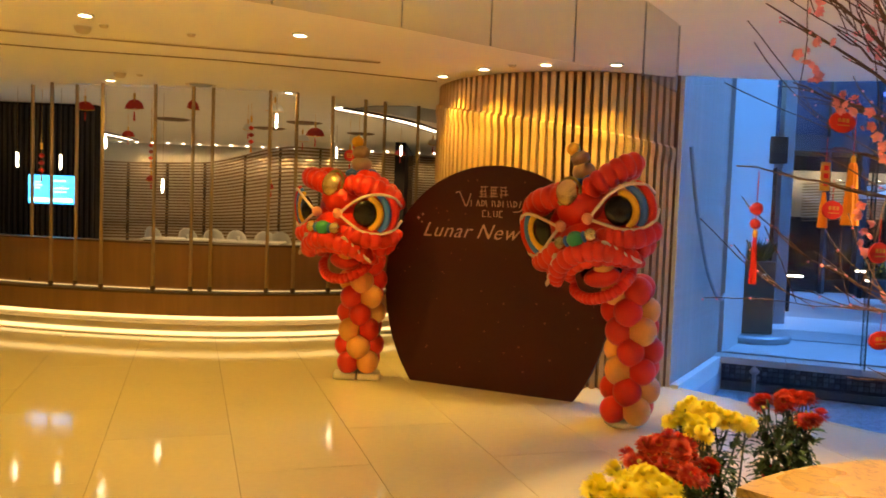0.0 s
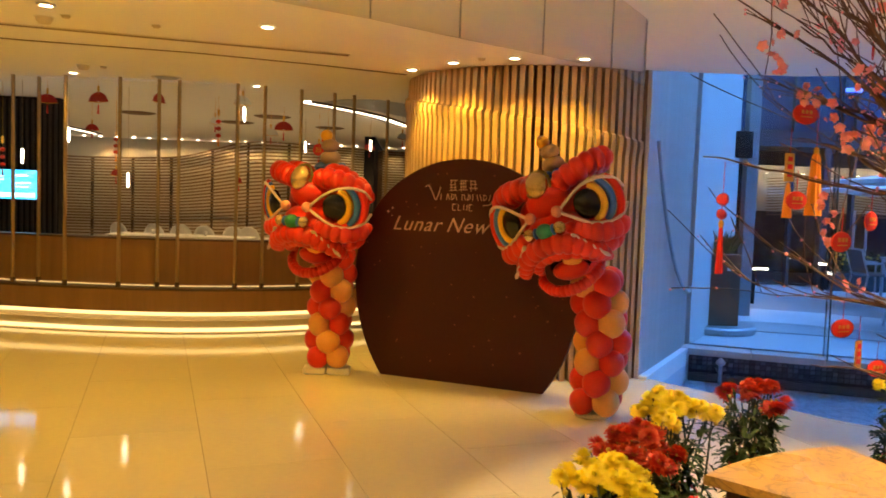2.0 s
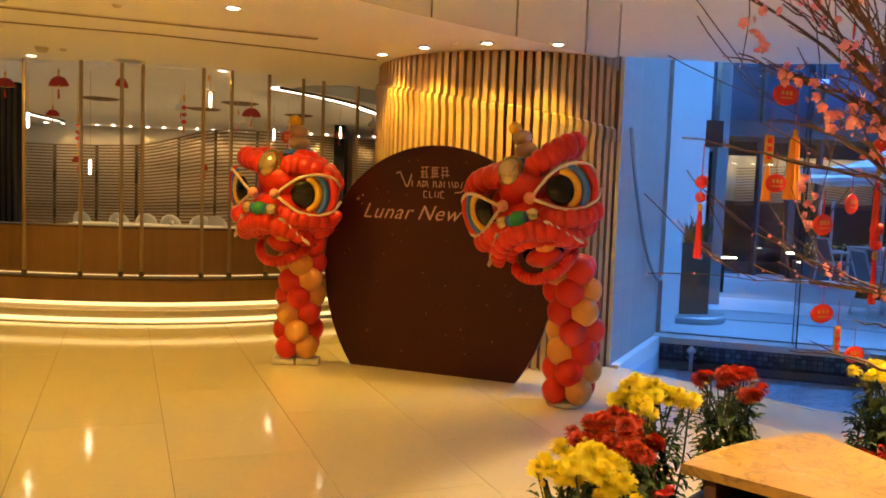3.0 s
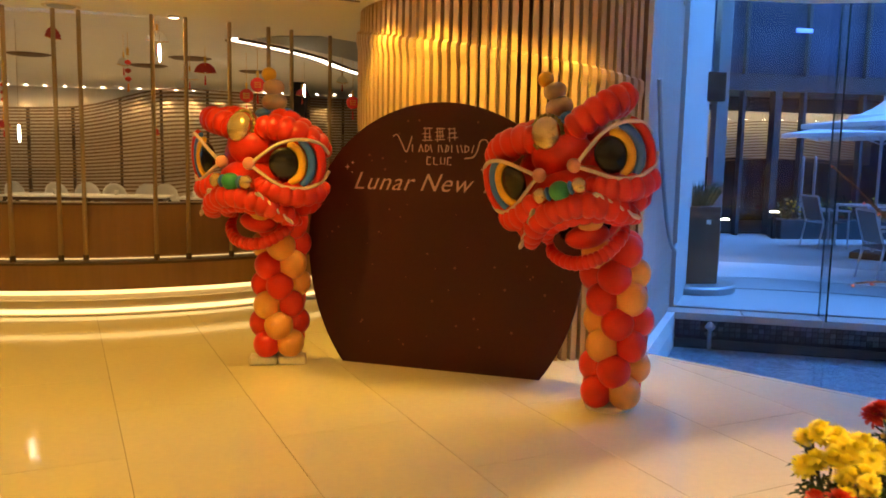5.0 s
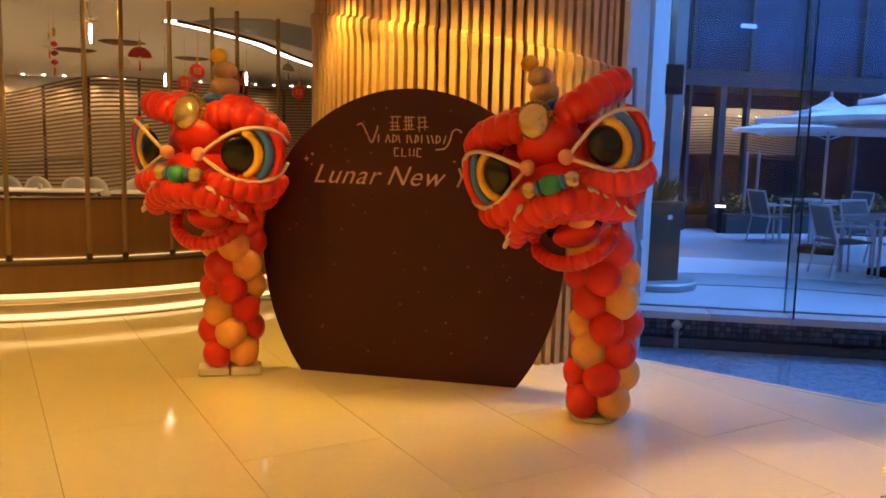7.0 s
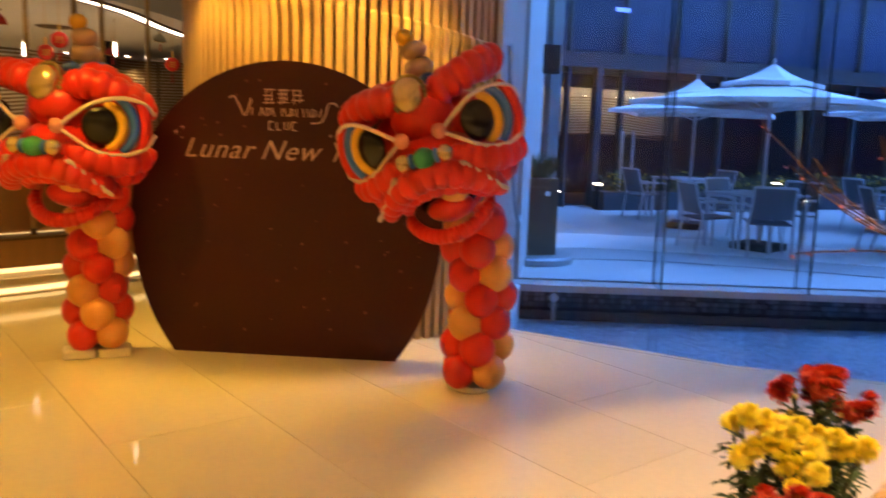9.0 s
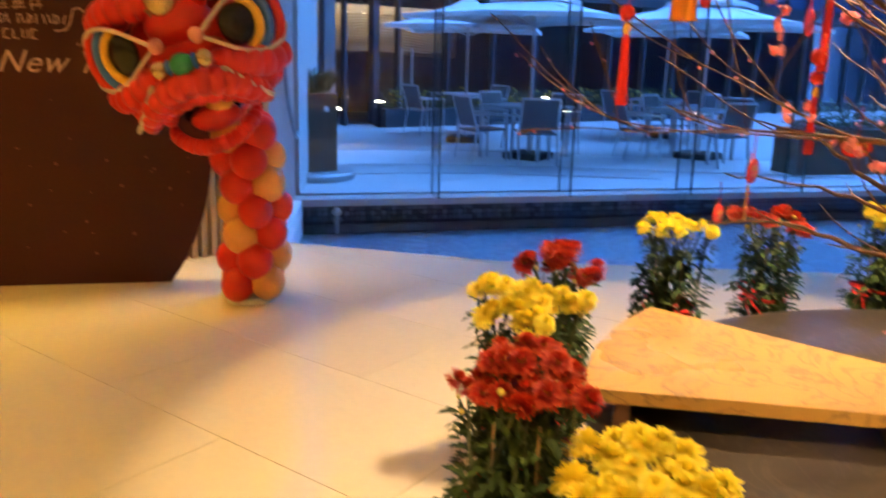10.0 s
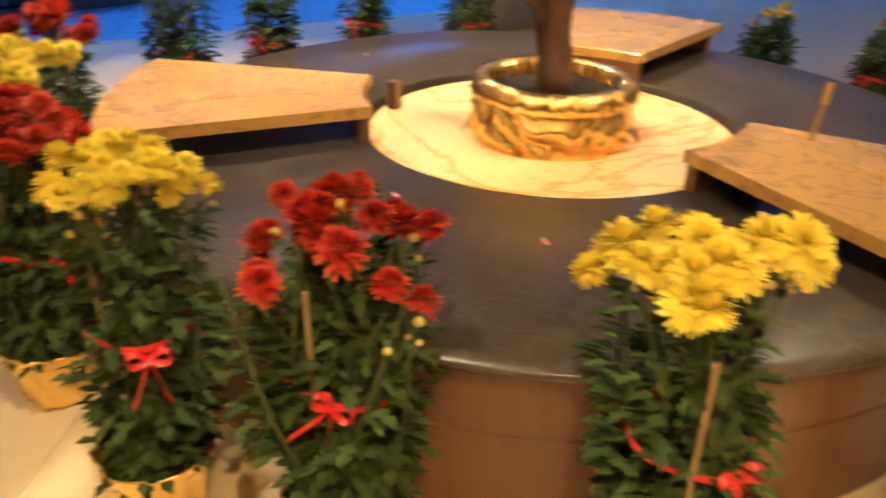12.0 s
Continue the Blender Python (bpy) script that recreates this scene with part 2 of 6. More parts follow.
M_PARASOL = surface("parasol_canvas", (0.78, 0.78, 0.77), 0.8, grain=80, vary=0.05)
M_ALU = surface("brushed_aluminium", (0.55, 0.56, 0.58), 0.35, 0.7)
M_MESHSEAT = surface("dark_mesh_seat", (0.13, 0.13, 0.14), 0.7, grain=120, vary=0.3)
# blue base carries the sky and interior mirrored in the panes; little real gloss
M_FACADE = surface("far_facade_glass", (0.055, 0.075, 0.13), 0.15, grain=3, vary=0.2, bump=0, per_piece=0.25, spec=0.06)
M_MULLION = surface("far_mullion", (0.06, 0.065, 0.075), 0.5, 0.3)
M_HEDGE = surface("hedge_leaf", (0.05, 0.075, 0.02), 0.6, vary=0.3, blotch=12)
M_LED = glowing("led_strip", (1.0, 0.66, 0.26), 0.7)
M_LEDFAINT = glowing("faint_led_strip", (1.0, 0.66, 0.26), 0.30)
M_LEDWHITE = glowing("white_cove_light", (1.0, 0.88, 0.68), 2.4)
M_DOWN = glowing("downlight_lens", (1.0, 0.80, 0.50), 14.0)
M_SMALLLAMP = glowing("lamp_glow", (1.0, 0.85, 0.60), 8.0)
M_SCREEN = glowing("screen_blue", (0.02, 0.42, 0.95), 1.3)
M_SCREENTEXT = glowing("screen_white", (0.5, 0.85, 1.0), 1.6)
# glow that imitates a blue reflection in the glass
M_BLUEGLINT = glowing("blue_reflection_glow", (0.01, 0.06, 1.0), 0.7)
M_SCREENSLAT = surface("screen_slat_wood", (0.27, 0.165, 0.085), 0.5, grain=14, vary=0.15)
M_PIER = surface("pier_render", (0.42, 0.42, 0.42), 0.7, vary=0.06)
M_FAN = surface("dark_red_fan_paper", (0.40, 0.020, 0.015), 0.5, vary=0.1)


# ---- building blocks ----
def part(name, bm, material, parent=None, label="", smooth=False):
    """Links a bmesh as one mesh object, under a thing or a part."""
    me = bpy.data.meshes.new(name)
    if smooth:
        for f in bm.faces:
            f.smooth = True
    bm.to_mesh(me)
    bm.free()
    me.materials.append(material)
    ob = new(name, me)
    if parent:
        ob.parent = parent
    if label:
        ob["label"] = label
    return ob


def shared(name, me, parent, m, label=""):
    ob = new(name, me)
    ob.parent, ob.matrix_basis = parent, m
    if label:
        ob["label"] = label
    return ob


def thing(name, x, y, z, label, category, group="", turn=0.0, kind=""):
    ob = new(name)
    ob.matrix_basis = pose(x, y, z, 0, 0, turn)
    ob.empty_display_size = 0.1
    return tagged(ob, label, category, group, kind)


def add_box(bm, c, size, m=None, bevel=0.0):
    made = bmesh.ops.create_cube(bm, size=1.0)["verts"]
    bmesh.ops.scale(bm, vec=size, verts=made)
    if bevel:
        edges = list({e for v in made for e in v.link_edges})
        out = bmesh.ops.bevel(bm, geom=edges, offset=bevel, segments=2, profile=0.5, affect="EDGES")
        made = list({v for f in out["faces"] for v in f.verts} | {v for v in made if v.is_valid})
    bmesh.ops.transform(bm, matrix=Matrix.Translation(c) @ (m or Matrix.Identity(4)), verts=made)
    return bm


def box(c, size, m=None, bevel=0.0):
    return add_box(bmesh.new(), c, size, m, bevel)


def add_lathe(bm, profile, n=32, c=(0, 0, 0), a0=0.0, a1=360.0, wobble=None):
    full = abs(a1 - a0) >= 359.9
    k = n if full else n + 1
    rings = []
    for r, z in profile:
        ring = []
        for i in range(k):
            a = radians(a0 + (a1 - a0) * i / n)
            rr = r + (wobble(a, r, z) if wobble else 0)
            ring.append(bm.verts.new((c[0] + rr * math.cos(a), c[1] + rr * math.sin(a), c[2] + z)))
        rings.append(ring)
    for lo, hi in zip(rings, rings[1:]):
        for i in range(n):
            j = (i + 1) % k
            bm.faces.new((lo[i], lo[j], hi[j], hi[i]))
    return bm


def lathe(profile, n=32, **more):
    return add_lathe(bmesh.new(), profile, n, **more)


def add_tube(bm, pts, radius, n=6):
    pts = [Vector(p) for p in pts]
    rs = radius if isinstance(radius, (list, tuple)) else [radius] * len(pts)
    rings = []
    side = None
    for i, p in enumerate(pts):
        d = (pts[min(i + 1, len(pts) - 1)] - pts[max(i - 1, 0)]).normalized()
        ref = side if side is not None and abs(side.dot(d)) < 0.95 else (Vector((0, 0, 1)) if abs(d.z) < 0.9 else Vector((1, 0, 0)))
        u = (ref - d * ref.dot(d)).normalized()
        side = u
        v = d.cross(u)
        rings.append([bm.verts.new(p + rs[i] * (math.cos(2 * math.pi * k / n) * u + math.sin(2 * math.pi * k / n) * v)) for k in range(n)])
    for lo, hi in zip(rings, rings[1:]):
        for k in range(n):
            bm.faces.new((lo[k], lo[(k + 1) % n], hi[(k + 1) % n], hi[k]))
    bm.faces.new(rings[0][::-1]), bm.faces.new(rings[-1])
    return bm


def tube(pts, radius, n=6):
    return add_tube(bmesh.new(), pts, radius, n)


def prism(pts, z0, z1, bm=None):
    bm = bm or bmesh.new()
    lo = [bm.verts.new((x, y, z0)) for x, y in pts]
    hi = [bm.verts.new((x, y, z1)) for x, y in pts]
    bm.faces.new(lo[::-1]), bm.faces.new(hi)
    for i in range(len(pts)):
        j = (i + 1) % len(pts)
        bm.faces.new((lo[i], lo[j], hi[j], hi[i]))
    bmesh.ops.recalc_face_normals(bm, faces=bm.faces)
    return bm


def smooth_line(pts, n):
    """A line of n+1 points through pts (Catmull-Rom)."""
    p = [Vector(q) for q in pts]
    p = [2 * p[0] - p[1]] + p + [2 * p[-1] - p[-2]]
    out = []
    for i in range(n + 1):
        s = i / n * (len(p) - 3)
        k = min(int(s), len(p) - 4)
        f = s - k
        a, b, c, d = p[k:k + 4]
        out.append(0.5 * (2 * b + (c - a) * f + (2 * a - 5 * b + 4 * c - d) * f * f + (3 * b - a - 3 * c + d) * f ** 3))
    return out


def offset(line, d):
    """A plan line moved d to its left."""
    out = []
    for i, p in enumerate(line):
        t = (line[min(i + 1, len(line) - 1)] - line[max(i - 1, 0)]).normalized()
        out.append(Vector((p.x - t.y * d, p.y + t.x * d)))
    return out


def band(line, d0, d1, z0, z1):
    """An upright band along a plan line, from d0 to d1 on its left."""
    return prism([tuple(q) for q in offset(line, d0)] + [tuple(q) for q in offset(line, d1)][::-1], z0, z1)


def setting(name, bm, material, label, category, smooth=False):
    return tagged(part(name, bm, material, None, "", smooth), label, category, kind="structure")


def ball_mesh(name, material, seg=20, rings=12, pear=0.0):
    bm = bmesh.new()
    bmesh.ops.create_uvsphere(bm, u_segments=seg, v_segments=rings, radius=1.0)
    if pear:
        for v in bm.verts:
            k = 1 + pear * v.co.z
            v.co.x, v.co.y = v.co.x * k, v.co.y * k
    for f in bm.faces:
        f.smooth = True
    me = bpy.data.meshes.new(name)
    bm.to_mesh(me)
    bm.free()
    me.materials.append(material)
    return me


def scaled(c, s, rx=0, ry=0, rz=0):
    s = (s, s, s) if isinstance(s, (int, float)) else s
    return pose(*c, rx, ry, rz) @ Matrix.Diagonal((*s, 1))


# ---- the large structure ----
# the pool's near edge: two straight runs; the slat wall closes its end
EDGE_A, EDGE_B, EDGE_C = Vector((1.95, 6.92)), Vector((3.10, 5.56)), Vector((11.0, -0.6))
SLAT_A, SLAT_B = Vector((1.97, 6.87)), Vector((2.95, 8.52))
GLASS_DIR = Vector((0.9333, -0.3592)).normalized()
GLASS_0 = Vector((2.95, 8.54))
GLASS_LEN = 11.0
g_end = GLASS_0 + GLASS_LEN * GLASS_DIR
GLASS_N = Vector((-GLASS_DIR.y, GLASS_DIR.x))

setting("floor", prism([(-9, -4.5), (11.0, -4.5), tuple(EDGE_C), tuple(EDGE_B), tuple(EDGE_A), (2.9, 8.5), (2.6, 9.0), (-9, 9.0)], -0.5, -0.004), M_GROUT, "cream polished stone tile floor of the lobby", "floor")
# pool: basin, far wall with mosaic, water
pool_pts = [tuple(EDGE_A), tuple(EDGE_B), tuple(EDGE_C), (g_end.x + 1, g_end.y), tuple(g_end + 0.12 * GLASS_N), tuple(GLASS_0 + 0.12 * GLASS_N)]
setting("pool_basin", prism(pool_pts, -0.45, -0.32), M_BASIN, "dark mosaic bottom of the shallow reflecting pool", "pool")


def water_material():
    """Still shallow water: clear, with Fresnel gloss on slight ripples."""
    m = pane_glass("pool_water", (0.80, 0.88, 0.93), 0.015)
    n, l = m.node_tree.nodes, m.node_tree.links
    co, nz, bp = n.new("ShaderNodeTexCoord"), n.new("ShaderNodeTexNoise"), n.new("ShaderNodeBump")
    nz.inputs["Scale"].default_value, nz.inputs["Detail"].default_value = 9, 3
    bp.inputs["Strength"].default_value, bp.inputs["Distance"].default_value = 0.10, 0.02
    l.new(co.outputs["Object"], nz.inputs["Vector"]), l.new(nz.outputs["Fac"], bp.inputs["Height"])
    for k in ("Glossy BSDF", "Layer Weight"):
        l.new(bp.outputs[0], n[k].inputs["Normal"])
    return m


bm = bmesh.new()
bm.faces.new([bm.verts.new((x, y, -0.13)) for x, y in pool_pts])
bmesh.ops.recalc_face_normals(bm, faces=bm.faces)
water = setting("water", bm, water_material(), "still water of the indoor reflecting pool", "water")
water.visible_shadow = False

# terrace outside: one deck, then the ground to the horizon
deck = [tuple(GLASS_0 + 0.10 * GLASS_N), tuple(g_end + 0.10 * GLASS_N), (60, 0), (60, 60), (-40, 60), (-40, 9.4), (2.5, 9.2)]
setting("ground", prism([(-200, -200), (200, -200), (200, 200), (-200, 200)], -0.9, -0.6), M_DECKDARK, "dark ground round the building", "ground")
setting("terrace", prism(deck, -0.5, 0.02), M_DECK, "pale stone paving of the outdoor terrace", "pavement")
# pool kerb on the far side, in stones with a mosaic face below
kerb = tagged(new("pool_kerb"), "pale stone kerb along the pool under the glass", "kerb", kind="structure")
k_len = 0.69
me_stone = part("kerb_stone", box((0, 0, 0), (k_len - 0.006, 0.32, 0.07), None, 0.006), M_CURB, kerb)
face_mesh = part("mosaic_tile", box((0, 0, 0), (0.046, 0.012, 0.046)), M_MOSAIC, kerb)
turn_g = math.degrees(math.atan2(GLASS_DIR.y, GLASS_DIR.x))
first = True
for i in range(16):
    p = GLASS_0 + (i + 0.5) * k_len * GLASS_DIR - 0.10 * GLASS_N
    m = pose(p.x, p.y, 0.0, 0, 0, turn_g)
    if first:
        me_stone.matrix_basis = m
        first = False
    else:
        shared("kerb_stone", me_stone.data, kerb, m)
setting("pool_far_wall", band([GLASS_0, g_end], -0.20, -0.05, -0.45, -0.035), M_BLACK, "dark wall of the pool below the kerb", "wall")
count = 0
for row in range(3):
    for i in range(96):
        p = GLASS_0 + (0.03 + 0.052 * i) * GLASS_DIR - 0.206 * GLASS_N
        m = pose(p.x, p.y, -0.062 - 0.052 * row, 0, 0, turn_g)
        if count == 0:
            face_mesh.matrix_basis = m
        else:
            shared("mosaic_tile", face_mesh.data, kerb, m)
        count += 1
bm = bmesh.new()
for row in range(3):
    for i in range(96, 210):
        p = GLASS_0 + (0.03 + 0.052 * i) * GLASS_DIR - 0.206 * GLASS_N
        add_box(bm, (p.x, p.y, -0.062 - 0.052 * row), (0.046, 0.012, 0.046), pose(0, 0, 0, 0, 0, turn_g))
tagged(part("mosaic_row", bm, M_MOSAIC, kerb), kind="stuff")

# near pool edge: a pale stone nosing
nosing = tagged(new("pool_nosing"), "pale stone nosing where the floor meets the pool", "kerb", kind="structure")
near = [EDGE_A, EDGE_A.lerp(EDGE_B, 0.5), EDGE_B, EDGE_B.lerp(EDGE_C, 0.5), EDGE_C]
part("nosing_stone", band(near, 0.0, 0.06, -0.42, 0.002), M_TILE, nosing)
w_dir = (SLAT_B - SLAT_A).normalized()
part("nosing_stone", band([SLAT_A - 0.02 * w_dir, SLAT_B], -0.10, -0.03, -0.42, 0.03), M_WHITE, nosing, "pale ledge at the foot of the slat wall")

# glass front: panes, deep glass fins with dark edges, a head rail
front = tagged(new("window_1"), "tall frameless glass front with glass fins towards the terrace", "window", kind="structure")
step = 1.39
for i in range(8):
    a, b = GLASS_0 + i * step * GLASS_DIR, GLASS_0 + min((i + 1) * step, GLASS_LEN) * GLASS_DIR
    pane = part("pane", band([a + 0.004 * GLASS_DIR, b - 0.004 * GLASS_DIR], 0.0, 0.012, 0.035, 5.0), M_GLASS, front)
    pane.visible_shadow = False
    if i:
        mid = a - 0.16 * GLASS_N
        fin = part("glass_fin", box((mid.x, mid.y, 2.5), (0.30, 0.016, 4.93), pose(0, 0, 0, 0, 0, turn_g + 90)), M_GLASS, front)
        fin.visible_shadow = False
        for d, w in ((-0.015, 0.02), (-0.315, 0.02)):
            e = a + d * GLASS_N
            part("fin_edge", box((e.x, e.y, 2.5), (0.012, w, 4.93), pose(0, 0, 0, 0, 0, turn_g)), M_GLASSEDGE, fin)
part("head_rail", band([GLASS_0, g_end], -0.05, 0.12, 4.93, 5.05), M_STEEL, front)
part("sill_channel", band([GLASS_0, g_end], -0.02, 0.03, 0.02, 0.05), M_STEEL, front)

# grey slat wall beside the pool and the pale pier beyond it
slat_wall = setting("wall_slat", band([SLAT_A, SLAT_B], 0.02, 0.20, -0.4, 5.0), M_BACKING, "wall clad in fine pale grey vertical slats", "wall")
w_len = (SLAT_B - SLAT_A).length
w_turn = math.degrees(math.atan2(w_dir.y, w_dir.x))
n_sl = 66
proto = None
for i in range(n_sl):
    p = SLAT_A + (i + 0.5) * w_len / n_sl * w_dir
    m = pose(p.x, p.y, 2.4, 0, 0, w_turn)
    if proto is None:
        proto = part("slat", box((0, 0, 0), (w_len / n_sl * 0.62, 0.035, 4.9)), M_GREYSLAT, slat_wall)
        proto.matrix_basis = m
    else:
        shared("slat", proto.data, slat_wall, m)
pier_end = SLAT_B + 2.75 * w_dir
setting("wall_pier", band([SLAT_B + 0.004 * w_dir, pier_end], -0.06, 0.32, 0.02, 5.2), M_PIER, "pale rendered wall pier outside the glass", "wall")
# cable that sags along the slat wall
hang = [SLAT_A + s * w_len * w_dir for s in (0.08, 0.25, 0.5, 0.72, 0.9, 0.97)]
hz = (2.08, 1.55, 1.02, 0.74, 0.62, 0.66)
cable = tagged(part("cable", tube([Vector((p.x + 0.05, p.y - 0.03, z)) for p, z in zip(smooth_line(hang, 24), [q.x for q in smooth_line([(z, 0) for z in hz], 24)])], 0.018, 8), M_STEEL), "grey corrugated cable sagging along the slat wall", "cable")

# round drum clad in timber slats
drum = setting("wall_drum", lathe([(DRUM_R - 0.07, 0.0), (DRUM_R - 0.07, CEIL)], 72, c=tuple(DRUM), a0=80, a1=301), M_BACKING, "round core clad in vertical timber slats", "wall", True)
N_DRUM = 118


def drum_slat_mesh(zk):
    """A slat that steps outward at the height zk, leaving a shadow joint."""
    bm = bmesh.new()
    w, t = 0.041, 0.055
    rows = [(0.0, 0.02), (zk - 0.16, 0.02), (zk - 0.08, 0.036), (zk - 0.02, 0.032), (zk, 0.004), (CEIL - 0.005, 0.0)]
    rings = []
    for z, o in rows:
        rings.append([bm.verts.new((x, y, z)) for x, y in ((o, -w / 2), (o + t, -w / 2), (o + t, w / 2), (o, w / 2))])
    for lo, hi in zip(rings, rings[1:]):
        for k in range(4):
            bm.faces.new((lo[k], lo[(k + 1) % 4], hi[(k + 1) % 4], hi[k]))
    bm.faces.new(rings[0][::-1]), bm.faces.new(rings[-1])
    return bm


for i in range(N_DRUM):
    a = 360 * i / N_DRUM
    if not 80 < a < 302:
        continue
    m = Matrix.Translation(DRUM) @ pose(0, 0, 0, 0, 0, a) @ pose(DRUM_R - 0.07, 0, 0)
    part("slat", drum_slat_mesh(2.42 - 0.0036 * (a - 200)), M_SLAT, drum).matrix_basis = m

# parapet of the dining room: recessed foot with light strips, timber base, ledge, timber panels
FOOT = smooth_line([(-7.6, 9.9), (-6.2, 9.2), (-4.8, 8.66), (-3.5, 8.42), (-2.5, 8.41), (-1.75, 8.58), (-1.15, 8.84), (-0.4, 9.35), (0.2, 9.9)], 64)
FOOT = [Vector((p.x, p.y)) for p in FOOT]
parapet = tagged(new("parapet"), "curved timber parapet with glowing light strips at its foot", "parapet", kind="structure")
part("plinth", band(FOOT, 0.10, 0.40, 0.0, 0.23), M_WALL, parapet)
part("light_strip", band(FOOT, 0.085, 0.10, 0.012, 0.05), M_LED, parapet, "glowing warm light strip")
part("plinth_step", band(FOOT, 0.03, 0.099, 0.0, 0.008), M_WALL, parapet)
part("light_strip", band(FOOT, 0.06, 0.10, 0.185, 0.215), M_LED, parapet, "glowing warm light strip")
part("mid_step", band(FOOT, 0.045, 0.099, 0.085, 0.135), M_WALL, parapet)
part("base_panel", band(FOOT, 0.0, 0.42, 0.235, 0.455), M_WOOD, parapet)
part("ledge", band(FOOT, -0.012, 0.42, 0.455, 0.475), M_WOODDARK, parapet)
part("light_strip", band(FOOT, 0.215, 0.23, 0.478, 0.488), M_LEDFAINT, parapet, "thin light strip behind the poles")
for i in range(0, 64, 4):
    seg = FOOT[i:i + 5]
    part("panel", band([seg[0].lerp(seg[1], 0.012)] + seg[1:-1] + [seg[-1].lerp(seg[-2], 0.012)], 0.235, 0.40, 0.478, 0.965), M_WOOD, parapet)
part("cap", band(FOOT, 0.22, 0.42, 0.966, 0.985), M_WOODDARK, parapet)

# ceilings
ceil_edge = [p for p in offset(FOOT, 0.22)]
main = [(-9, -4.5), (11.5, -4.5), (11.5, 0.8), (8.0, 4.1), (5.6, 5.75), (4.3, 6.45), (3.2, 6.82), (2.5, 6.84), (1.9, 6.80), (1.9, 9.0), (0.2, 9.4)]
main += [tuple(p) for p in ceil_edge[::-1] if p.x < 0.1] + [(-9, 10.6)]
setting("ceiling", prism(main, CEIL, CEIL + 0.30), M_PLASTER, "white plaster ceiling of the lobby", "ceiling")
setting("ceiling_dining", prism([(-14, 9.0), (3, 9.0), (3, 21), (-14, 21)], CEIL + 0.03, CEIL + 0.25), M_PLASTER, "plaster ceiling of the dining room", "ceiling")
# roof is out of view; taken as clear so sky light reaches the pool
assumed_roof_glass = setting("assumed_roof_glass", prism([(1.8, 6.75), (11.5, 0.72), (13.7, 0.72), (13.7, 4.5), tuple(GLASS_0 + 0.12 * GLASS_N), (1.8, 9.0)], 5.06, 5.09), M_GLASS, "unseen clear glass roof over the pool, assumed to let sky light in", "roof")
assumed_roof_glass.visible_shadow = False
# assumed masses, added to keep bright horizon sky out of the reflections
setting("tower", prism([(-40, -40), (40, -40), (40, -16), (11.6, 0.45), (1.85, 6.45), (1.85, 9.4), (3.25, 21.6), (-40, 21.6)], 5.35, 34.0), M_FACADE, "dark mass added above the lobby to block the sky", "building")
setting("wing", prism([(14.0, 4.3), (40, -8), (40, -12), (14.0, -4.7)], -0.5, 30.0), M_FACADE, "dark mass added beside the lobby to block the sky", "building")
setting("side_block", prism([(34, -5), (36, -5), (36, 26), (34, 26)], -0.5, 14.0), M_FACADE, "dark mass added at the end of the terrace to block the sky", "building")
# closing walls; the unseen back one also shuts out sky that panes would mirror
setting("wall_back", prism([(-9.2, -4.7), (13.6, -4.7), (13.6, -4.5), (-9.2, -4.5)], -0.5, 5.2), M_WALL, "plain wall behind", "wall")
setting("wall_left", prism([(-9.2, -4.5), (-9.0, -4.5), (-9.0, 11.0), (-9.2, 11.0)], -0.5, CEIL + 0.3), M_WALL, "plain lobby wall", "wall")
setting("wall_right", prism([(13.6, -4.7), (13.8, -4.7), (13.8, 4.6), (13.6, 4.6)], -0.5, 5.2), M_WALL, "plain lobby end wall", "wall")
setting("wall_upper", prism([(1.9, 6.82), (1.9, 9.0), (1.75, 9.0), (1.75, 6.7)], CEIL + 0.3, 5.2), M_WALL, "wall above the ceiling edge", "wall")
setting("fascia_upper", prism([(1.9, 6.75), (11.5, 0.70), (11.5, 0.5), (1.9, 6.5)], CEIL + 0.3, 5.2), M_WALL, "wall above the ceiling edge", "wall")

# dining room: raised floor, back wall, dark slat wall with a screen
dine_floor = [tuple(p) for p in offset(FOOT, 0.40)] + [(3, 12), (3, 21), (-14, 21), (-14, 11)]
setting("floor_dining", prism(dine_floor, -0.3, 0.0), M_WOOD, "raised timber floor of the dining room", "floor")
setting("wall_dining_back", band(smooth_line([(-14, 17.0), (-9, 18.6), (-5.5, 19.0), (-3, 19.1), (-0.5, 19.6), (3, 20.4)], 24), -0.0, 0.2, -0.1, CEIL + 0.03), M_WALL, "pale back wall of the dining room washed by downlights", "wall")
setting("wall_dining_side", prism([(2.2, 9.2), (2.4, 9.2), (3.2, 21), (3.0, 21)], 0.0, CEIL + 0.03), M_WALL, "plain dining room side wall", "wall")
# next two are unseen, added against sky light leaking into the dining room
setting("dining_light_stop_front", prism([(-14.2, 9.3), (-9.2, 9.3), (-9.2, 9.5), (-14.2, 9.5)], -0.5, CEIL + 0.25), M_WALL, "unseen plain wall beside the lobby, added to keep sky light out", "wall")
setting("dining_light_stop_corner", prism([(1.30, 9.32), (2.20, 9.22), (2.20, 9.36), (1.30, 9.46)], -0.5, CEIL + 0.25), M_WALL, "unseen plain wall behind the round core, added to keep sky light out", "wall")
setting("wall_dining_left", prism([(-14.2, 9.5), (-14, 9.5), (-14, 18), (-14.2, 18)], 0.0, CEIL + 0.03), M_WALL, "plain dining room side wall", "wall")
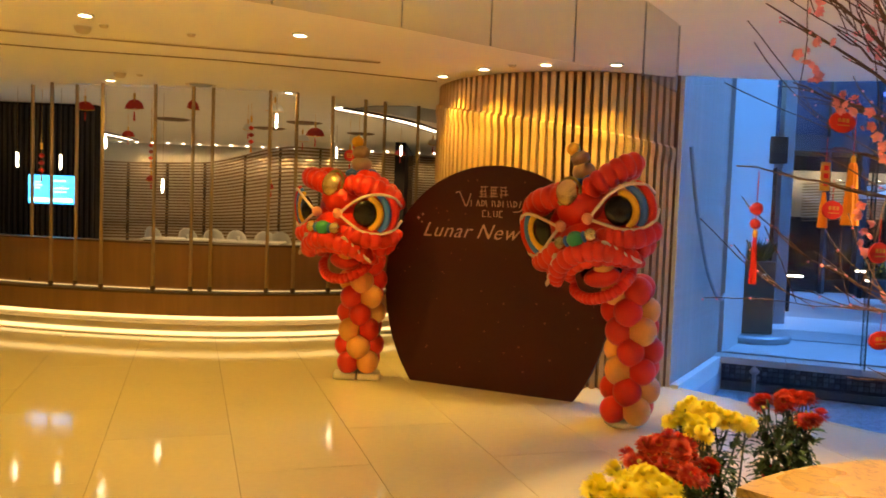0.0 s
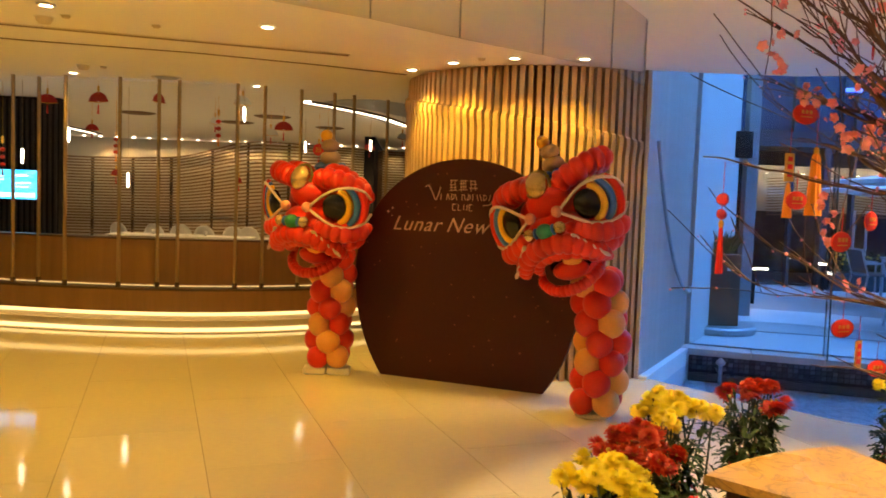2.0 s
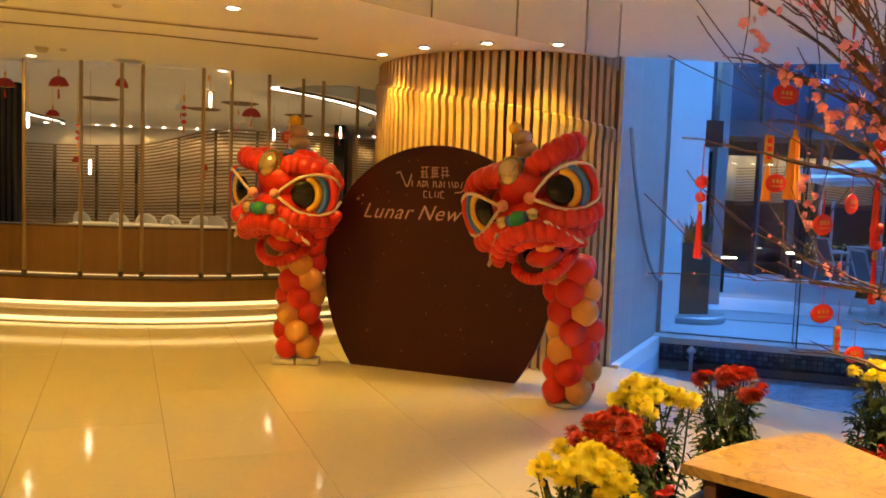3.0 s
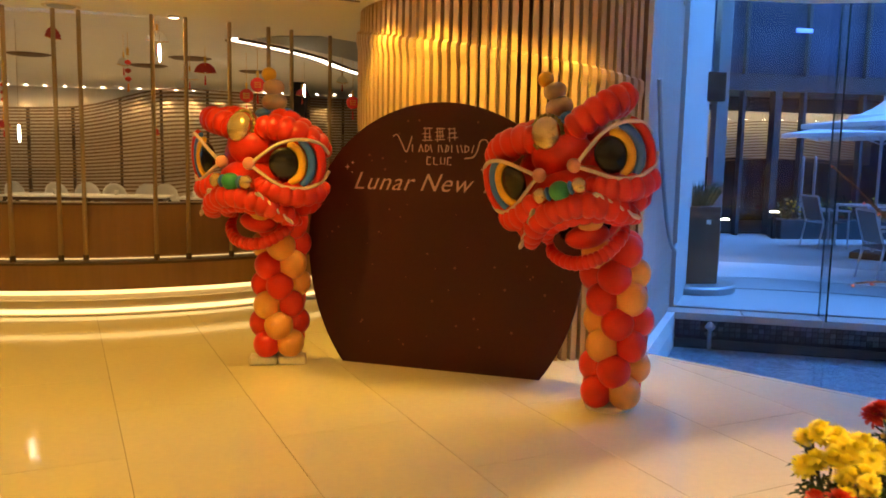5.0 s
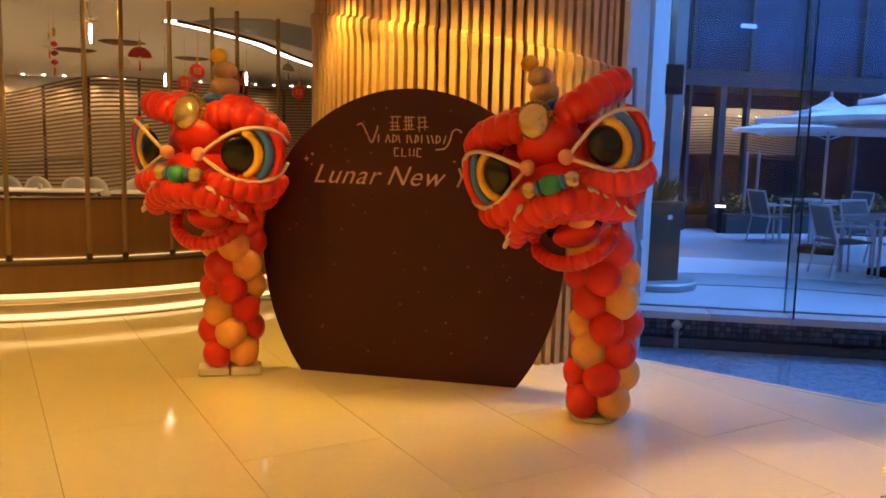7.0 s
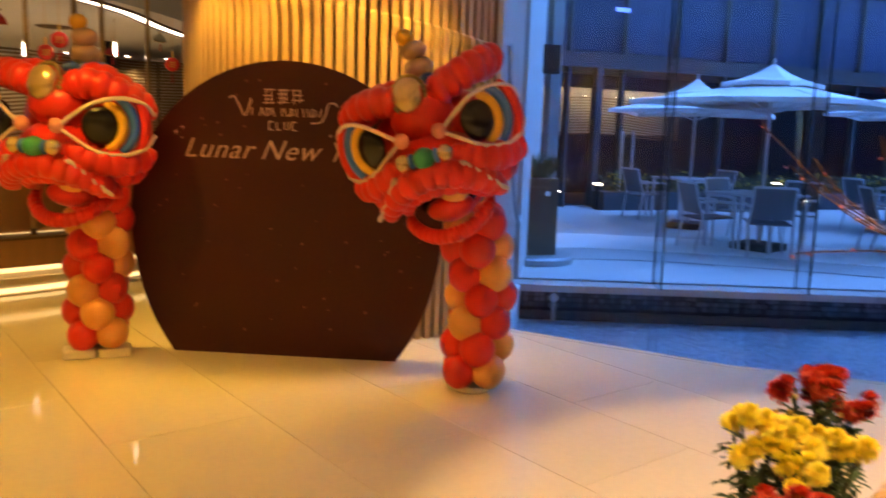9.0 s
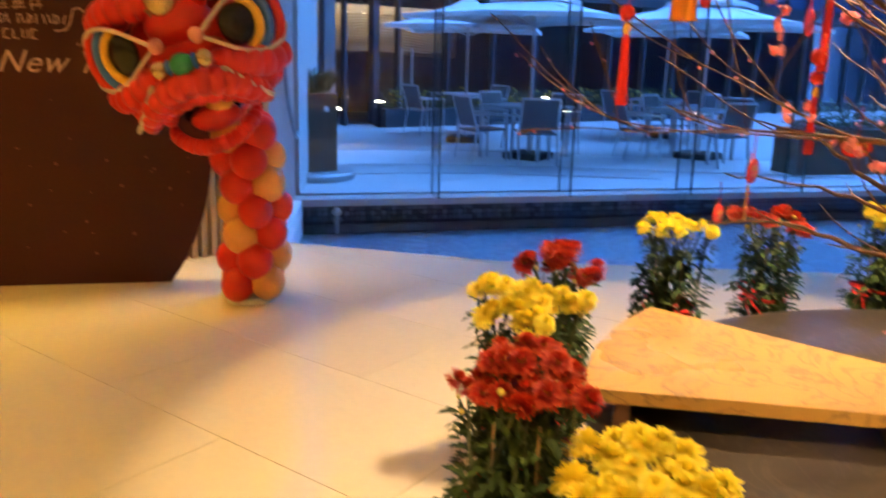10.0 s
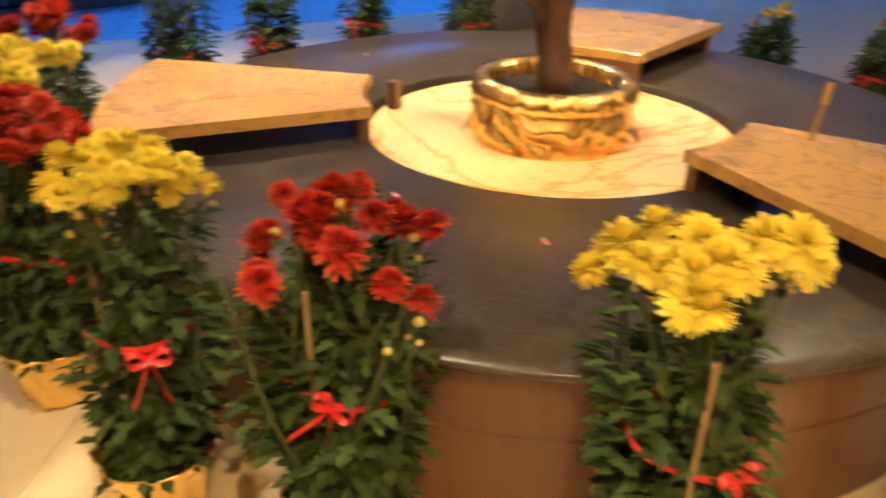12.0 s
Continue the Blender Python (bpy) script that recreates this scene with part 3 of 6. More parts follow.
dark = setting("wall_dark_slats", prism([(-9.0, 10.98), (-4.78, 10.98), (-4.78, 11.2), (-9.0, 11.2)], -0.1, CEIL + 0.03), M_BLACK, "black wall with fine vertical slats", "wall")
ds = None
for i in range(46):
    m = pose(-4.81 - 0.075 * i, 10.965, 1.50)
    if ds is None:
        ds = part("slat", box((0, 0, 0), (0.03, 0.03, 2.30)), M_BLACKSLAT, dark)
        ds.matrix_basis = m
    else:
        shared("slat", ds.data, dark, m)

# ---- things: round board ----
B_L, B_R = Vector((-0.24, 6.784)), Vector((1.033, 6.206))
b_dir = (B_R - B_L).normalized()
b_turn = math.degrees(math.atan2(b_dir.y, b_dir.x))
board = thing("round_signboard", B_L.x, B_L.y, 0, "large maroon round backdrop board with flat foot and rose gold lettering", "signboard", turn=b_turn)
B_C, B_RAD = (0.70, 0.855), 0.975
bm = bmesh.new()
outline = []
low = math.asin((0 - B_C[1]) / 1.247)
for i in range(97):
    a = low + (math.pi - 2 * low) * i / 96
    outline.append((B_C[0] + B_RAD * math.cos(a), B_C[1] + (B_RAD if a > 0 and a < math.pi else 1.247) * math.sin(a)))
fr = [bm.verts.new((x, 0.0, z)) for x, z in outline]
bk = [bm.verts.new((x, 0.05, z)) for x, z in outline]
bm.faces.new(fr), bm.faces.new(bk[::-1])
for i in range(len(fr)):
    j = (i + 1) % len(fr)
    bm.faces.new((fr[i], bk[i], bk[j], fr[j]))
bmesh.ops.recalc_face_normals(bm, faces=bm.faces)
part("panel", bm, M_BOARD, board)


def lettering(text, s, z, size, spacing, shear, parent, label):
    cu = bpy.data.curves.new("lettering", "FONT")
    cu.body, cu.size, cu.space_character, cu.shear, cu.extrude, cu.offset = text, size, spacing, shear, 0.002, -0.0008
    cu.space_word = 0.7
    cu.materials.append(M_LETTER)
    ob = new("lettering", cu)
    ob.parent = parent
    ob.matrix_basis = pose(s, -0.004, z, 90, 0, 0)
    ob["label"] = label
    return ob


lettering("Lunar New Year", 0.06, 1.235, 0.172, 1.10, 0.42, board, "rose gold slanted script greeting")
random.seed(5)
# the club's mark: plain strokes in its place
def stroke(pts, r=0.0042):
    part("mark_stroke", tube([(x, -0.004, z) for x, z in pts], r, 5), M_LETTER, board)


for k, (bars, posts) in enumerate((((0.0, 0.022, 0.044, 0.08), (0.02, 0.052)), ((0.005, 0.03, 0.055, 0.078), (0.018, 0.036, 0.054)), ((0.02, 0.05, 0.078), (0.014, 0.05)))):
    x0 = 0.565 + 0.088 * k
    for i, dz in enumerate(bars):
        stroke([(x0 + 0.006 * (i % 2), 1.575 + dz), (x0 + 0.070 - 0.008 * (i % 3), 1.577 + dz)], 0.0034)
    for i, dx in enumerate(posts):
        stroke([(x0 + dx, 1.568 + 0.012 * i), (x0 + dx - 0.004, 1.662)], 0.0034)
# the row under it: slim upright strokes between two swashes
for k in range(10):
    x0 = 0.495 + 0.046 * k
    stroke([(x0, 1.497), (x0 + (0.0, 0.014, 0.0, -0.012)[k % 4], 1.548)])
    if k % 3 == 1:
        stroke([(x0 + 0.014, 1.548), (x0 + 0.030, 1.498)])
    elif k % 3 == 2:
        stroke([(x0 + 0.004, 1.500), (x0 + 0.024, 1.512), (x0 + 0.024, 1.536), (x0 + 0.004, 1.546)])
stroke([tuple(q) for q in smooth_line([(0.355, 1.60), (0.385, 1.61), (0.42, 1.55), (0.45, 1.495), (0.475, 1.55), (0.49, 1.60)], 18)], 0.005)
stroke([tuple(q) for q in smooth_line([(0.86, 1.46), (0.92, 1.47), (0.95, 1.52), (0.965, 1.575), (1.0, 1.585), (1.02, 1.565)], 18)], 0.005)
for k in range(4):
    x0 = 0.60 + 0.048 * k
    stroke([(x0, 1.465), (x0, 1.415), (x0 + 0.026, 1.415)] if k != 2 else [(x0, 1.465), (x0, 1.42), (x0 + 0.028, 1.42), (x0 + 0.028, 1.465)])
    if k in (0, 3):
        stroke([(x0, 1.465), (x0 + 0.026, 1.463)])
for x, z, r in ((0.02, 1.385, 0.022), (0.06, 1.415, 0.016), (0.055, 1.35, 0.010), (1.30, 1.33, 0.02), (0.98, 1.39, 0.012)):
    bm = bmesh.new()
    vs = [bm.verts.new((x + rr * math.cos(a), -0.003, z + rr * math.sin(a))) for a, rr in [(math.pi / 4 * i, r if i % 2 == 0 else r * 0.3) for i in range(8)]]
    bm.faces.new(vs)
    part("sparkle", bm, M_LETTER, board)
bm = bmesh.new()
for k in range(70):
    a, rr = random.uniform(0, 6.28), B_RAD * 0.93 * math.sqrt(random.random())
    x, z, r = B_C[0] + rr * math.cos(a), B_C[1] + rr * math.sin(a), random.uniform(0.004, 0.011)
    if z > 0.06:
        bm.faces.new([bm.verts.new((x + r * math.cos(q), -0.002, z + r * math.sin(q))) for q in (0, 1.05, 2.1, 3.14, 4.19, 5.24)])
tagged(part("fleck", bm, M_SPECK, board, "faint printed flecks"), kind="stuff")

# ---- things: round bench with the tree ----
RC = Vector((2.02, 1.76, 0))
R_OUT, R_IN = 1.38, 0.62
bench = thing("round_bench", RC.x, RC.y, 0, "round dark stone bench with tan marble seats and an onyx middle", "bench")
part("outer_skirt", lathe([(R_OUT - 0.05, 0.0), (R_OUT - 0.05, 0.24), (R_OUT - 0.055, 0.243), (R_OUT - 0.055, 0.252), (R_OUT - 0.05, 0.255), (R_OUT - 0.05, 0.425)], 96), M_RINGSIDE, bench, smooth=False)
part("ring_top", lathe([(R_IN, 0.36), (R_IN, 0.45), (R_IN + 0.006, 0.456), (R_OUT - 0.03, 0.452), (R_OUT, 0.444), (R_OUT + 0.008, 0.436), (R_OUT, 0.425), (R_OUT - 0.06, 0.425)], 96), M_RING, bench, smooth=True)
part("onyx_disc", lathe([(0.0, 0.40), (R_IN - 0.02, 0.40), (R_IN - 0.02, 0.43), (R_IN - 0.035, 0.435), (R_IN - 0.05, 0.43), (0.30, 0.43), (0.29, 0.425), (0.285, 0.35)], 72), M_ONYX, bench, "cream and amber onyx disc with brass rim")
for mid in (118.5, 247.5, 0.0):
    a0, a1 = mid - 16.5, mid + 16.5
    bm = bmesh.new()
    add_lathe(bm, [(R_IN - 0.01, 0.53), (R_OUT + 0.02, 0.53), (R_OUT + 0.02, 0.56), (R_OUT + 0.014, 0.566), (R_IN - 0.004, 0.566), (R_IN - 0.01, 0.56), (R_IN - 0.01, 0.53)], 16, a0=a0, a1=a1)
    bmesh.ops.remove_doubles(bm, verts=bm.verts, dist=0.0005)
    bmesh.ops.holes_fill(bm, edges=[e for e in bm.edges if e.is_boundary], sides=0)
    bmesh.ops.recalc_face_normals(bm, faces=bm.faces)
    seat = part("seat_slab", bm, M_SLAB, bench, "tan marble wedge seat")
    for r0, r1 in ((R_IN, R_IN + 0.03), (R_OUT - 0.10, R_OUT - 0.06)):
        bm = bmesh.new()
        add_lathe(bm, [(r0, 0.452), (r1, 0.452), (r1, 0.529), (r0, 0.529), (r0, 0.452)], 12, a0=a0 + 0.6, a1=a1 - 0.6)
        bmesh.ops.remove_doubles(bm, verts=bm.verts, dist=0.0005)
        bmesh.ops.holes_fill(bm, edges=[e for e in bm.edges if e.is_boundary], sides=0)
        part("seat_support", bm, M_RINGSIDE, seat)
part("small_post", box((-0.03, 0.56, 0.475), (0.045, 0.035, 0.10), None, 0.003), M_RINGSIDE, bench, "small dark wooden post")

# ---- things: balloon lion columns ----
BALL = {}


def ball(name, material, parent, c, s, rx=0, ry=0, rz=0, label=""):
    """One balloon: an ellipsoid on a mesh shared by all of its colour."""
    if material.name not in BALL:
        BALL[material.name] = ball_mesh("balloon_" + material.name, material, 22, 14, 0.05)
    s = (s, s, s) if isinstance(s, (int, float)) else s
    return shared(name, BALL[material.name], parent, scaled(c, s, rx, ry, rz), label)


def arc_ring(c, r0, thick, a0, a1, normal_turn, material, parent, name, label=""):
    """A bent balloon tube round an eye."""
    pts = []
    for i in range(19):
        a = radians(a0 + (a1 - a0) * i / 18)
        pts.append(Vector((r0 * math.cos(a), 0, r0 * 1.05 * math.sin(a))))
    rad = [thick * (0.55 + 0.45 * math.sin(math.pi * i / 18) ** 0.5) for i in range(19)]
    ob = part(name, tube(pts, rad, 10), material, parent, label, True)
    ob.matrix_basis = pose(*c, 0, 0, normal_turn)


def roll(pts, n, size, material, parent, name):
    """A balloon roll twisted into many short ribs, that narrows a little to both ends."""
    bm = bmesh.new()
    line = smooth_line(pts, n * 8)
    rad = []
    for i in range(len(line)):
        f = i / (len(line) - 1)
        rib = abs(math.sin(math.pi * n * f)) ** 0.55
        end = min(1.0, 6.0 * min(f, 1 - f)) ** 0.5
        rad.append(max(0.004, size * (0.84 + 0.16 * math.sin(math.pi * f)) * (0.80 + 0.20 * rib) * end))
    add_tube(bm, line, rad, 16)
    return part(name, bm, material, parent, "", True)


def lion_column(x, y, turn, head_pose, size, pattern, drift, base_pads, lift, label):
    lion = thing("balloon_lion", x, y, 0, label, "balloon sculpture", "balloon lions beside the board")
    # weighted foot
    if base_pads:
        for dx, dy in ((-0.10, -0.06), (0.10, -0.06), (0.0, 0.10)):
            part("foot_pad", box((dx, dy, 0.03), (0.19, 0.15, 0.06), None, 0.015), M_PAD, lion)
    else:
        part("foot_pad", lathe([(0.0, 0.0), (0.13, 0.0), (0.135, 0.01), (0.12, 0.03), (0.0, 0.03)], 24), M_PAD, lion)
    # rings of four balloons, each turned by an eighth against the ring below
    z0 = 0.15 if base_pads else 0.12
    for row, colours in enumerate(pattern):
        z = z0 + row * 0.139
        ox, oy = drift(z)
        for k in range(4):
            a = radians(turn + (-135, -45, 45, 135)[k] + 45 * (row % 2))
            r = 0.100 if (row + k) % 3 else 0.095
            mat = M_RED if colours[k] == "r" else M_ORANGE
            ball("balloon", mat, lion, (ox + 0.112 * math.cos(a), oy + 0.112 * math.sin(a), z + 0.010 * ((k * 7 + row * 3) % 3 - 1)), (r, r, r * 1.03), 12 * math.sin(a), -12 * math.cos(a))
    head = new("head")
    head.parent, head.matrix_basis = lion, head_pose @ Matrix.Diagonal((size * 0.94, size, size, 1))
    head["label"] = "red balloon lion head with black eyes and open mouth"
    H = head
    ball("skull", M_RED, H, (0, 0.02, 0.07), (0.40, 0.32, 0.25))
    ball("muzzle", M_RED, H, (0, -0.24, -0.06), (0.27, 0.22, 0.15))
    ball("throat", M_RED, H, (0, 0.02, -0.28), (0.23, 0.22, 0.17))
    ball("forehead", M_RED, H, (0, -0.24, 0.17), (0.20, 0.17, 0.14), -20)
    for s, up in ((-1, lift[0]), (1, lift[1])):
        # brow roll that ends in the ear, and a second roll behind it
        roll([(0.05 * s, -0.28, 0.26), (0.18 * s, -0.28, 0.315), (0.33 * s, -0.23, 0.335 + 0.3 * up), (0.45 * s, -0.13, 0.325 + 0.7 * up), (0.52 * s, -0.02, 0.29 + up)], 8, 0.098, M_RED, H, "brow_roll")
        roll([(0.05 * s, -0.12, 0.32), (0.20 * s, -0.13, 0.35), (0.36 * s, -0.08, 0.33 + 0.4 * up), (0.47 * s, 0.02, 0.27 + 0.6 * up)], 6, 0.090, M_RED, H, "crown_roll")
        # eye, with three bent tubes swept round its outer side
        c = Vector((0.33 * s, -0.345, 0.085))
        t = 30 * s
        ball("eye", M_BALBLACK, H, c, (0.108, 0.045, 0.112), 0, 0, t)
        span = (-78, 78) if s > 0 else (102, 258)
        arc_ring(c + Vector((0.005 * s, -0.005, 0)), 0.128, 0.031, *span, t, M_BALYEL, H, "eye_rim", "yellow eye rim")
        arc_ring(c + Vector((0.022 * s, 0.012, 0)), 0.170, 0.031, *[v * 0.80 + (0 if s > 0 else 36) for v in span], t, M_BALBLUE, H, "eye_rim", "blue eye rim")
        arc_ring(c + Vector((0.040 * s, 0.032, 0)), 0.212, 0.033, *[v * 0.66 + (0 if s > 0 else 61.2) for v in span], t, M_RED, H, "eye_rim", "red outer eye rim")
        for up2 in (1, -1):
            pts = smooth_line([(0.125 * s, -0.46, 0.080), (0.22 * s, -0.45, 0.085 + 0.065 * up2), (0.34 * s, -0.41, 0.085 + 0.140 * up2), (0.46 * s, -0.32, 0.085 + 0.165 * up2), (0.55 * s, -0.22, 0.085 + 0.13 * up2), (0.58 * s, -0.15, 0.085 + 0.06 * up2)], 20)
            part("eye_string", tube(pts, 0.0125, 7), M_STRING, H, "pale balloon string round the eye", True)
        ball("eye_ball", M_BALPINK, H, (0.115 * s, -0.46, 0.085), 0.044, label="small pink balloon")
        roll([(0.13 * s, -0.42, -0.025), (0.25 * s, -0.40, -0.095), (0.37 * s, -0.33, -0.13), (0.47 * s, -0.20, -0.13), (0.52 * s, -0.05, -0.09)], 8, 0.086, M_RED, H, "cheek_roll")
        roll([(0.24 * s, -0.26, -0.20), (0.36 * s, -0.18, -0.21), (0.41 * s, -0.02, -0.18)], 5, 0.095, M_RED, H, "jowl_roll")
        for ph in (0, math.pi):
            part("whisker", tube([((0.20 + 0.012 * i) * s + 0.011 * math.sin(i * 0.9 + ph), -0.50 + 0.008 * i + 0.011 * math.cos(i * 0.9 + ph), -0.10 - 0.013 * i) for i in range(18)], 0.0085, 6), M_STRING, H, "twisted pale whisker", True)
        ball("nose_ball", M_BALGOLD, H, (0.125 * s, -0.515, -0.035), 0.050, label="gold balloon beside the nose")
        ball("nose_ring", M_BALBLUE, H, (0.074 * s, -0.515, -0.035), (0.017, 0.044, 0.044), label="blue nose ring")
    ball("nose", M_BALGREEN, H, (0, -0.52, -0.035), (0.068, 0.058, 0.060), label="green balloon nose")
    # arched upper lip, gum behind it, and the hanging jaw
    roll([(-0.37, -0.20, -0.35), (-0.32, -0.33, -0.27), (-0.19, -0.44, -0.18), (0, -0.49, -0.135), (0.19, -0.44, -0.18), (0.32, -0.33, -0.27), (0.37, -0.20, -0.35)], 17, 0.082, M_RED, H, "upper_lip")
    roll([(-0.27, -0.14, -0.36), (-0.20, -0.33, -0.25), (0, -0.40, -0.21), (0.20, -0.33, -0.25), (0.27, -0.14, -0.36)], 11, 0.062, M_RED, H, "gum")
    roll([(-0.27, -0.10, -0.33), (-0.24, -0.23, -0.41), (-0.13, -0.32, -0.48), (0, -0.35, -0.50), (0.13, -0.32, -0.48), (0.24, -0.23, -0.41), (0.27, -0.10, -0.33)], 21, 0.047, M_RED, H, "lower_jaw")
    ball("mouth", M_BALBLACK, H, (0, -0.16, -0.32), (0.18, 0.10, 0.09), label="dark inside of the mouth")
    ball("tongue", M_RED, H, (0.02, -0.24, -0.36), (0.15, 0.11, 0.075), -20)
    ball("tongue_tip", M_ORANGE, H, (0.08, -0.30, -0.285), (0.085, 0.055, 0.05))
    # forehead mirror ringed with beads, and the hat
    mir = Vector((-0.03, -0.36, 0.315))
    ball("forehead_mirror", M_BALGOLD, H, mir, (0.096, 0.060, 0.105), -22, 0, 0, "gold balloon mirror on the forehead")
    for i in range(26):
        a = 2 * math.pi * i / 26
        ball("bead", M_BALBEAD, H, mir + Vector((0.102 * math.cos(a), 0.030 + 0.04 * math.sin(a), 0.108 * math.sin(a))), 0.0145)
    for i in range(6):
        a = 2 * math.pi * i / 6
        ball("hat_petal", M_BALBLUE, H, (0.10 * math.cos(a), 0.04 + 0.09 * math.sin(a), 0.39), (0.060, 0.050, 0.034), 0, 0, math.degrees(a), "violet blue petal balloon")
    ball("hat_ball", M_BALBEIGE, H, (0, 0.04, 0.465), (0.096, 0.096, 0.070))
    ball("hat_ball", M_BALBEIGE, H, (0, 0.04, 0.57), (0.082, 0.082, 0.060))
    ball("hat_tip", M_BALYEL, H, (-0.04, 0.04, 0.66), (0.056, 0.056, 0.052), label="yellow balloon tip")
    return lion


M_BALBEAD = surface("dull_gold_bead", (0.30, 0.25, 0.10), 0.3, 0.7, bump=0)
# the rings' colours, front pair first; front, then sides in every other ring
PATTERN_A = ["rorr", "oror", "orro", "rorr", "roro", "oroo", "rrrr"]
PATTERN_B = ["rorr", "rorr", "orrr", "rroo", "rorr", "rorr", "orrr"]
lion_column(-0.70, 6.82, 0, pose(-0.03, 0, 1.37, 6, 2, -29), 0.95, PATTERN_A, lambda z: (0.03 * z, 0.0), True, (0.02, -0.17), "red and peach balloon column with lion head on white pads")
lion_column(1.31, 5.62, -22, pose(-0.25, -0.03, 1.37, 4, -17, -31), 0.89, PATTERN_B, lambda z: (0.06 * math.sin(3.0 * z) - 0.03 * z, 0.0), False, (-0.05, 0.10), "red and peach balloon column with a tilted lion head")


# ---- things: flower pots ----
def flower_mesh(name, material, r, layers, petals, droop):
    """A chrysanthemum head: layers of narrow cupped petals."""
    bm = bmesh.new()
    rnd = random.Random(len(name))
    for k in range(layers):
        f = k / max(1, layers - 1)
        up = radians(8 + 62 * f - droop * (1 - f))
        ln = r * (1.0 - 0.35 * f)
        for i in range(petals - 2 * k):
            a = 2 * math.pi * (i + 0.5 * (k % 2)) / (petals - 2 * k) + rnd.uniform(-0.1, 0.1)
            e = up + rnd.uniform(-0.34, 0.34)
            w = r * 0.085
            d = Vector((math.cos(a) * math.cos(e), math.sin(a) * math.cos(e), math.sin(e)))
            s = Vector((-math.sin(a), math.cos(a), 0)) * w
            z = Vector((0, 0, r * 0.12 * f))
            ln2 = ln * rnd.uniform(0.72, 1.10)
            p0, p1, p2 = z + d * r * 0.12, z + d * ln2 * 0.6 + Vector((0, 0, r * 0.05)), z + d * ln2
            vs = [bm.verts.new(q) for q in (p0 - s * 0.4, p0 + s * 0.4, p1 + s, p2 + s * 0.72, p2 - s * 0.72, p1 - s)]
            bm.faces.new((vs[0], vs[1], vs[2], vs[5])), bm.faces.new((vs[5], vs[2], vs[3], vs[4]))
    for f in bm.faces:
        f.smooth = True
    me = bpy.data.meshes.new(name)
    bm.to_mesh(me)
    bm.free()
    me.materials.append(material)
    return me


FLOWER = {"y": flower_mesh("yellow_flower", M_PETALY, 0.046, 9, 34, 40), "r": flower_mesh("red_flower", M_PETALR, 0.042, 7, 32, 24)}
CENTRE = ball_mesh("flower_centre", M_CENTRE, 10, 6)
BUD = ball_mesh("flower_bud", M_BUD, 8, 6)


def leaf(bm, p, d, size, rnd):
    """A lobed chrysanthemum leaf: five rounded lobes, folded along its rib and drooping at the tip."""
    d = d.normalized()
    s = d.cross(Vector((0, 0, 1)))
    s = s.normalized() if s.length > 0.01 else Vector((1, 0, 0))
    n = s.cross(d)

    def at(f, w, lift):
        return bm.verts.new(p + d * size * f + s * size * w + n * size * (lift - 0.28 * f * f))
    rib = [bm.verts.new(p), at(0.34, 0, 0), at(0.62, 0, 0), at(1.0, 0, 0)]
    for k in (-1, 1):
        e = [at(0.22, 0.20 * k, 0.06), at(0.42, 0.30 * k, 0.10), at(0.50, 0.13 * k, 0.04), at(0.74, 0.22 * k, 0.08), at(0.86, 0.10 * k, 0.03)]
        for q in ((rib[0], e[0], rib[1]), (rib[1], e[0], e[1], e[2]), (rib[1], e[2], rib[2]), (rib[2], e[2], e[3], e[4]), (rib[2], e[4], rib[3])):
            bm.faces.new(q)


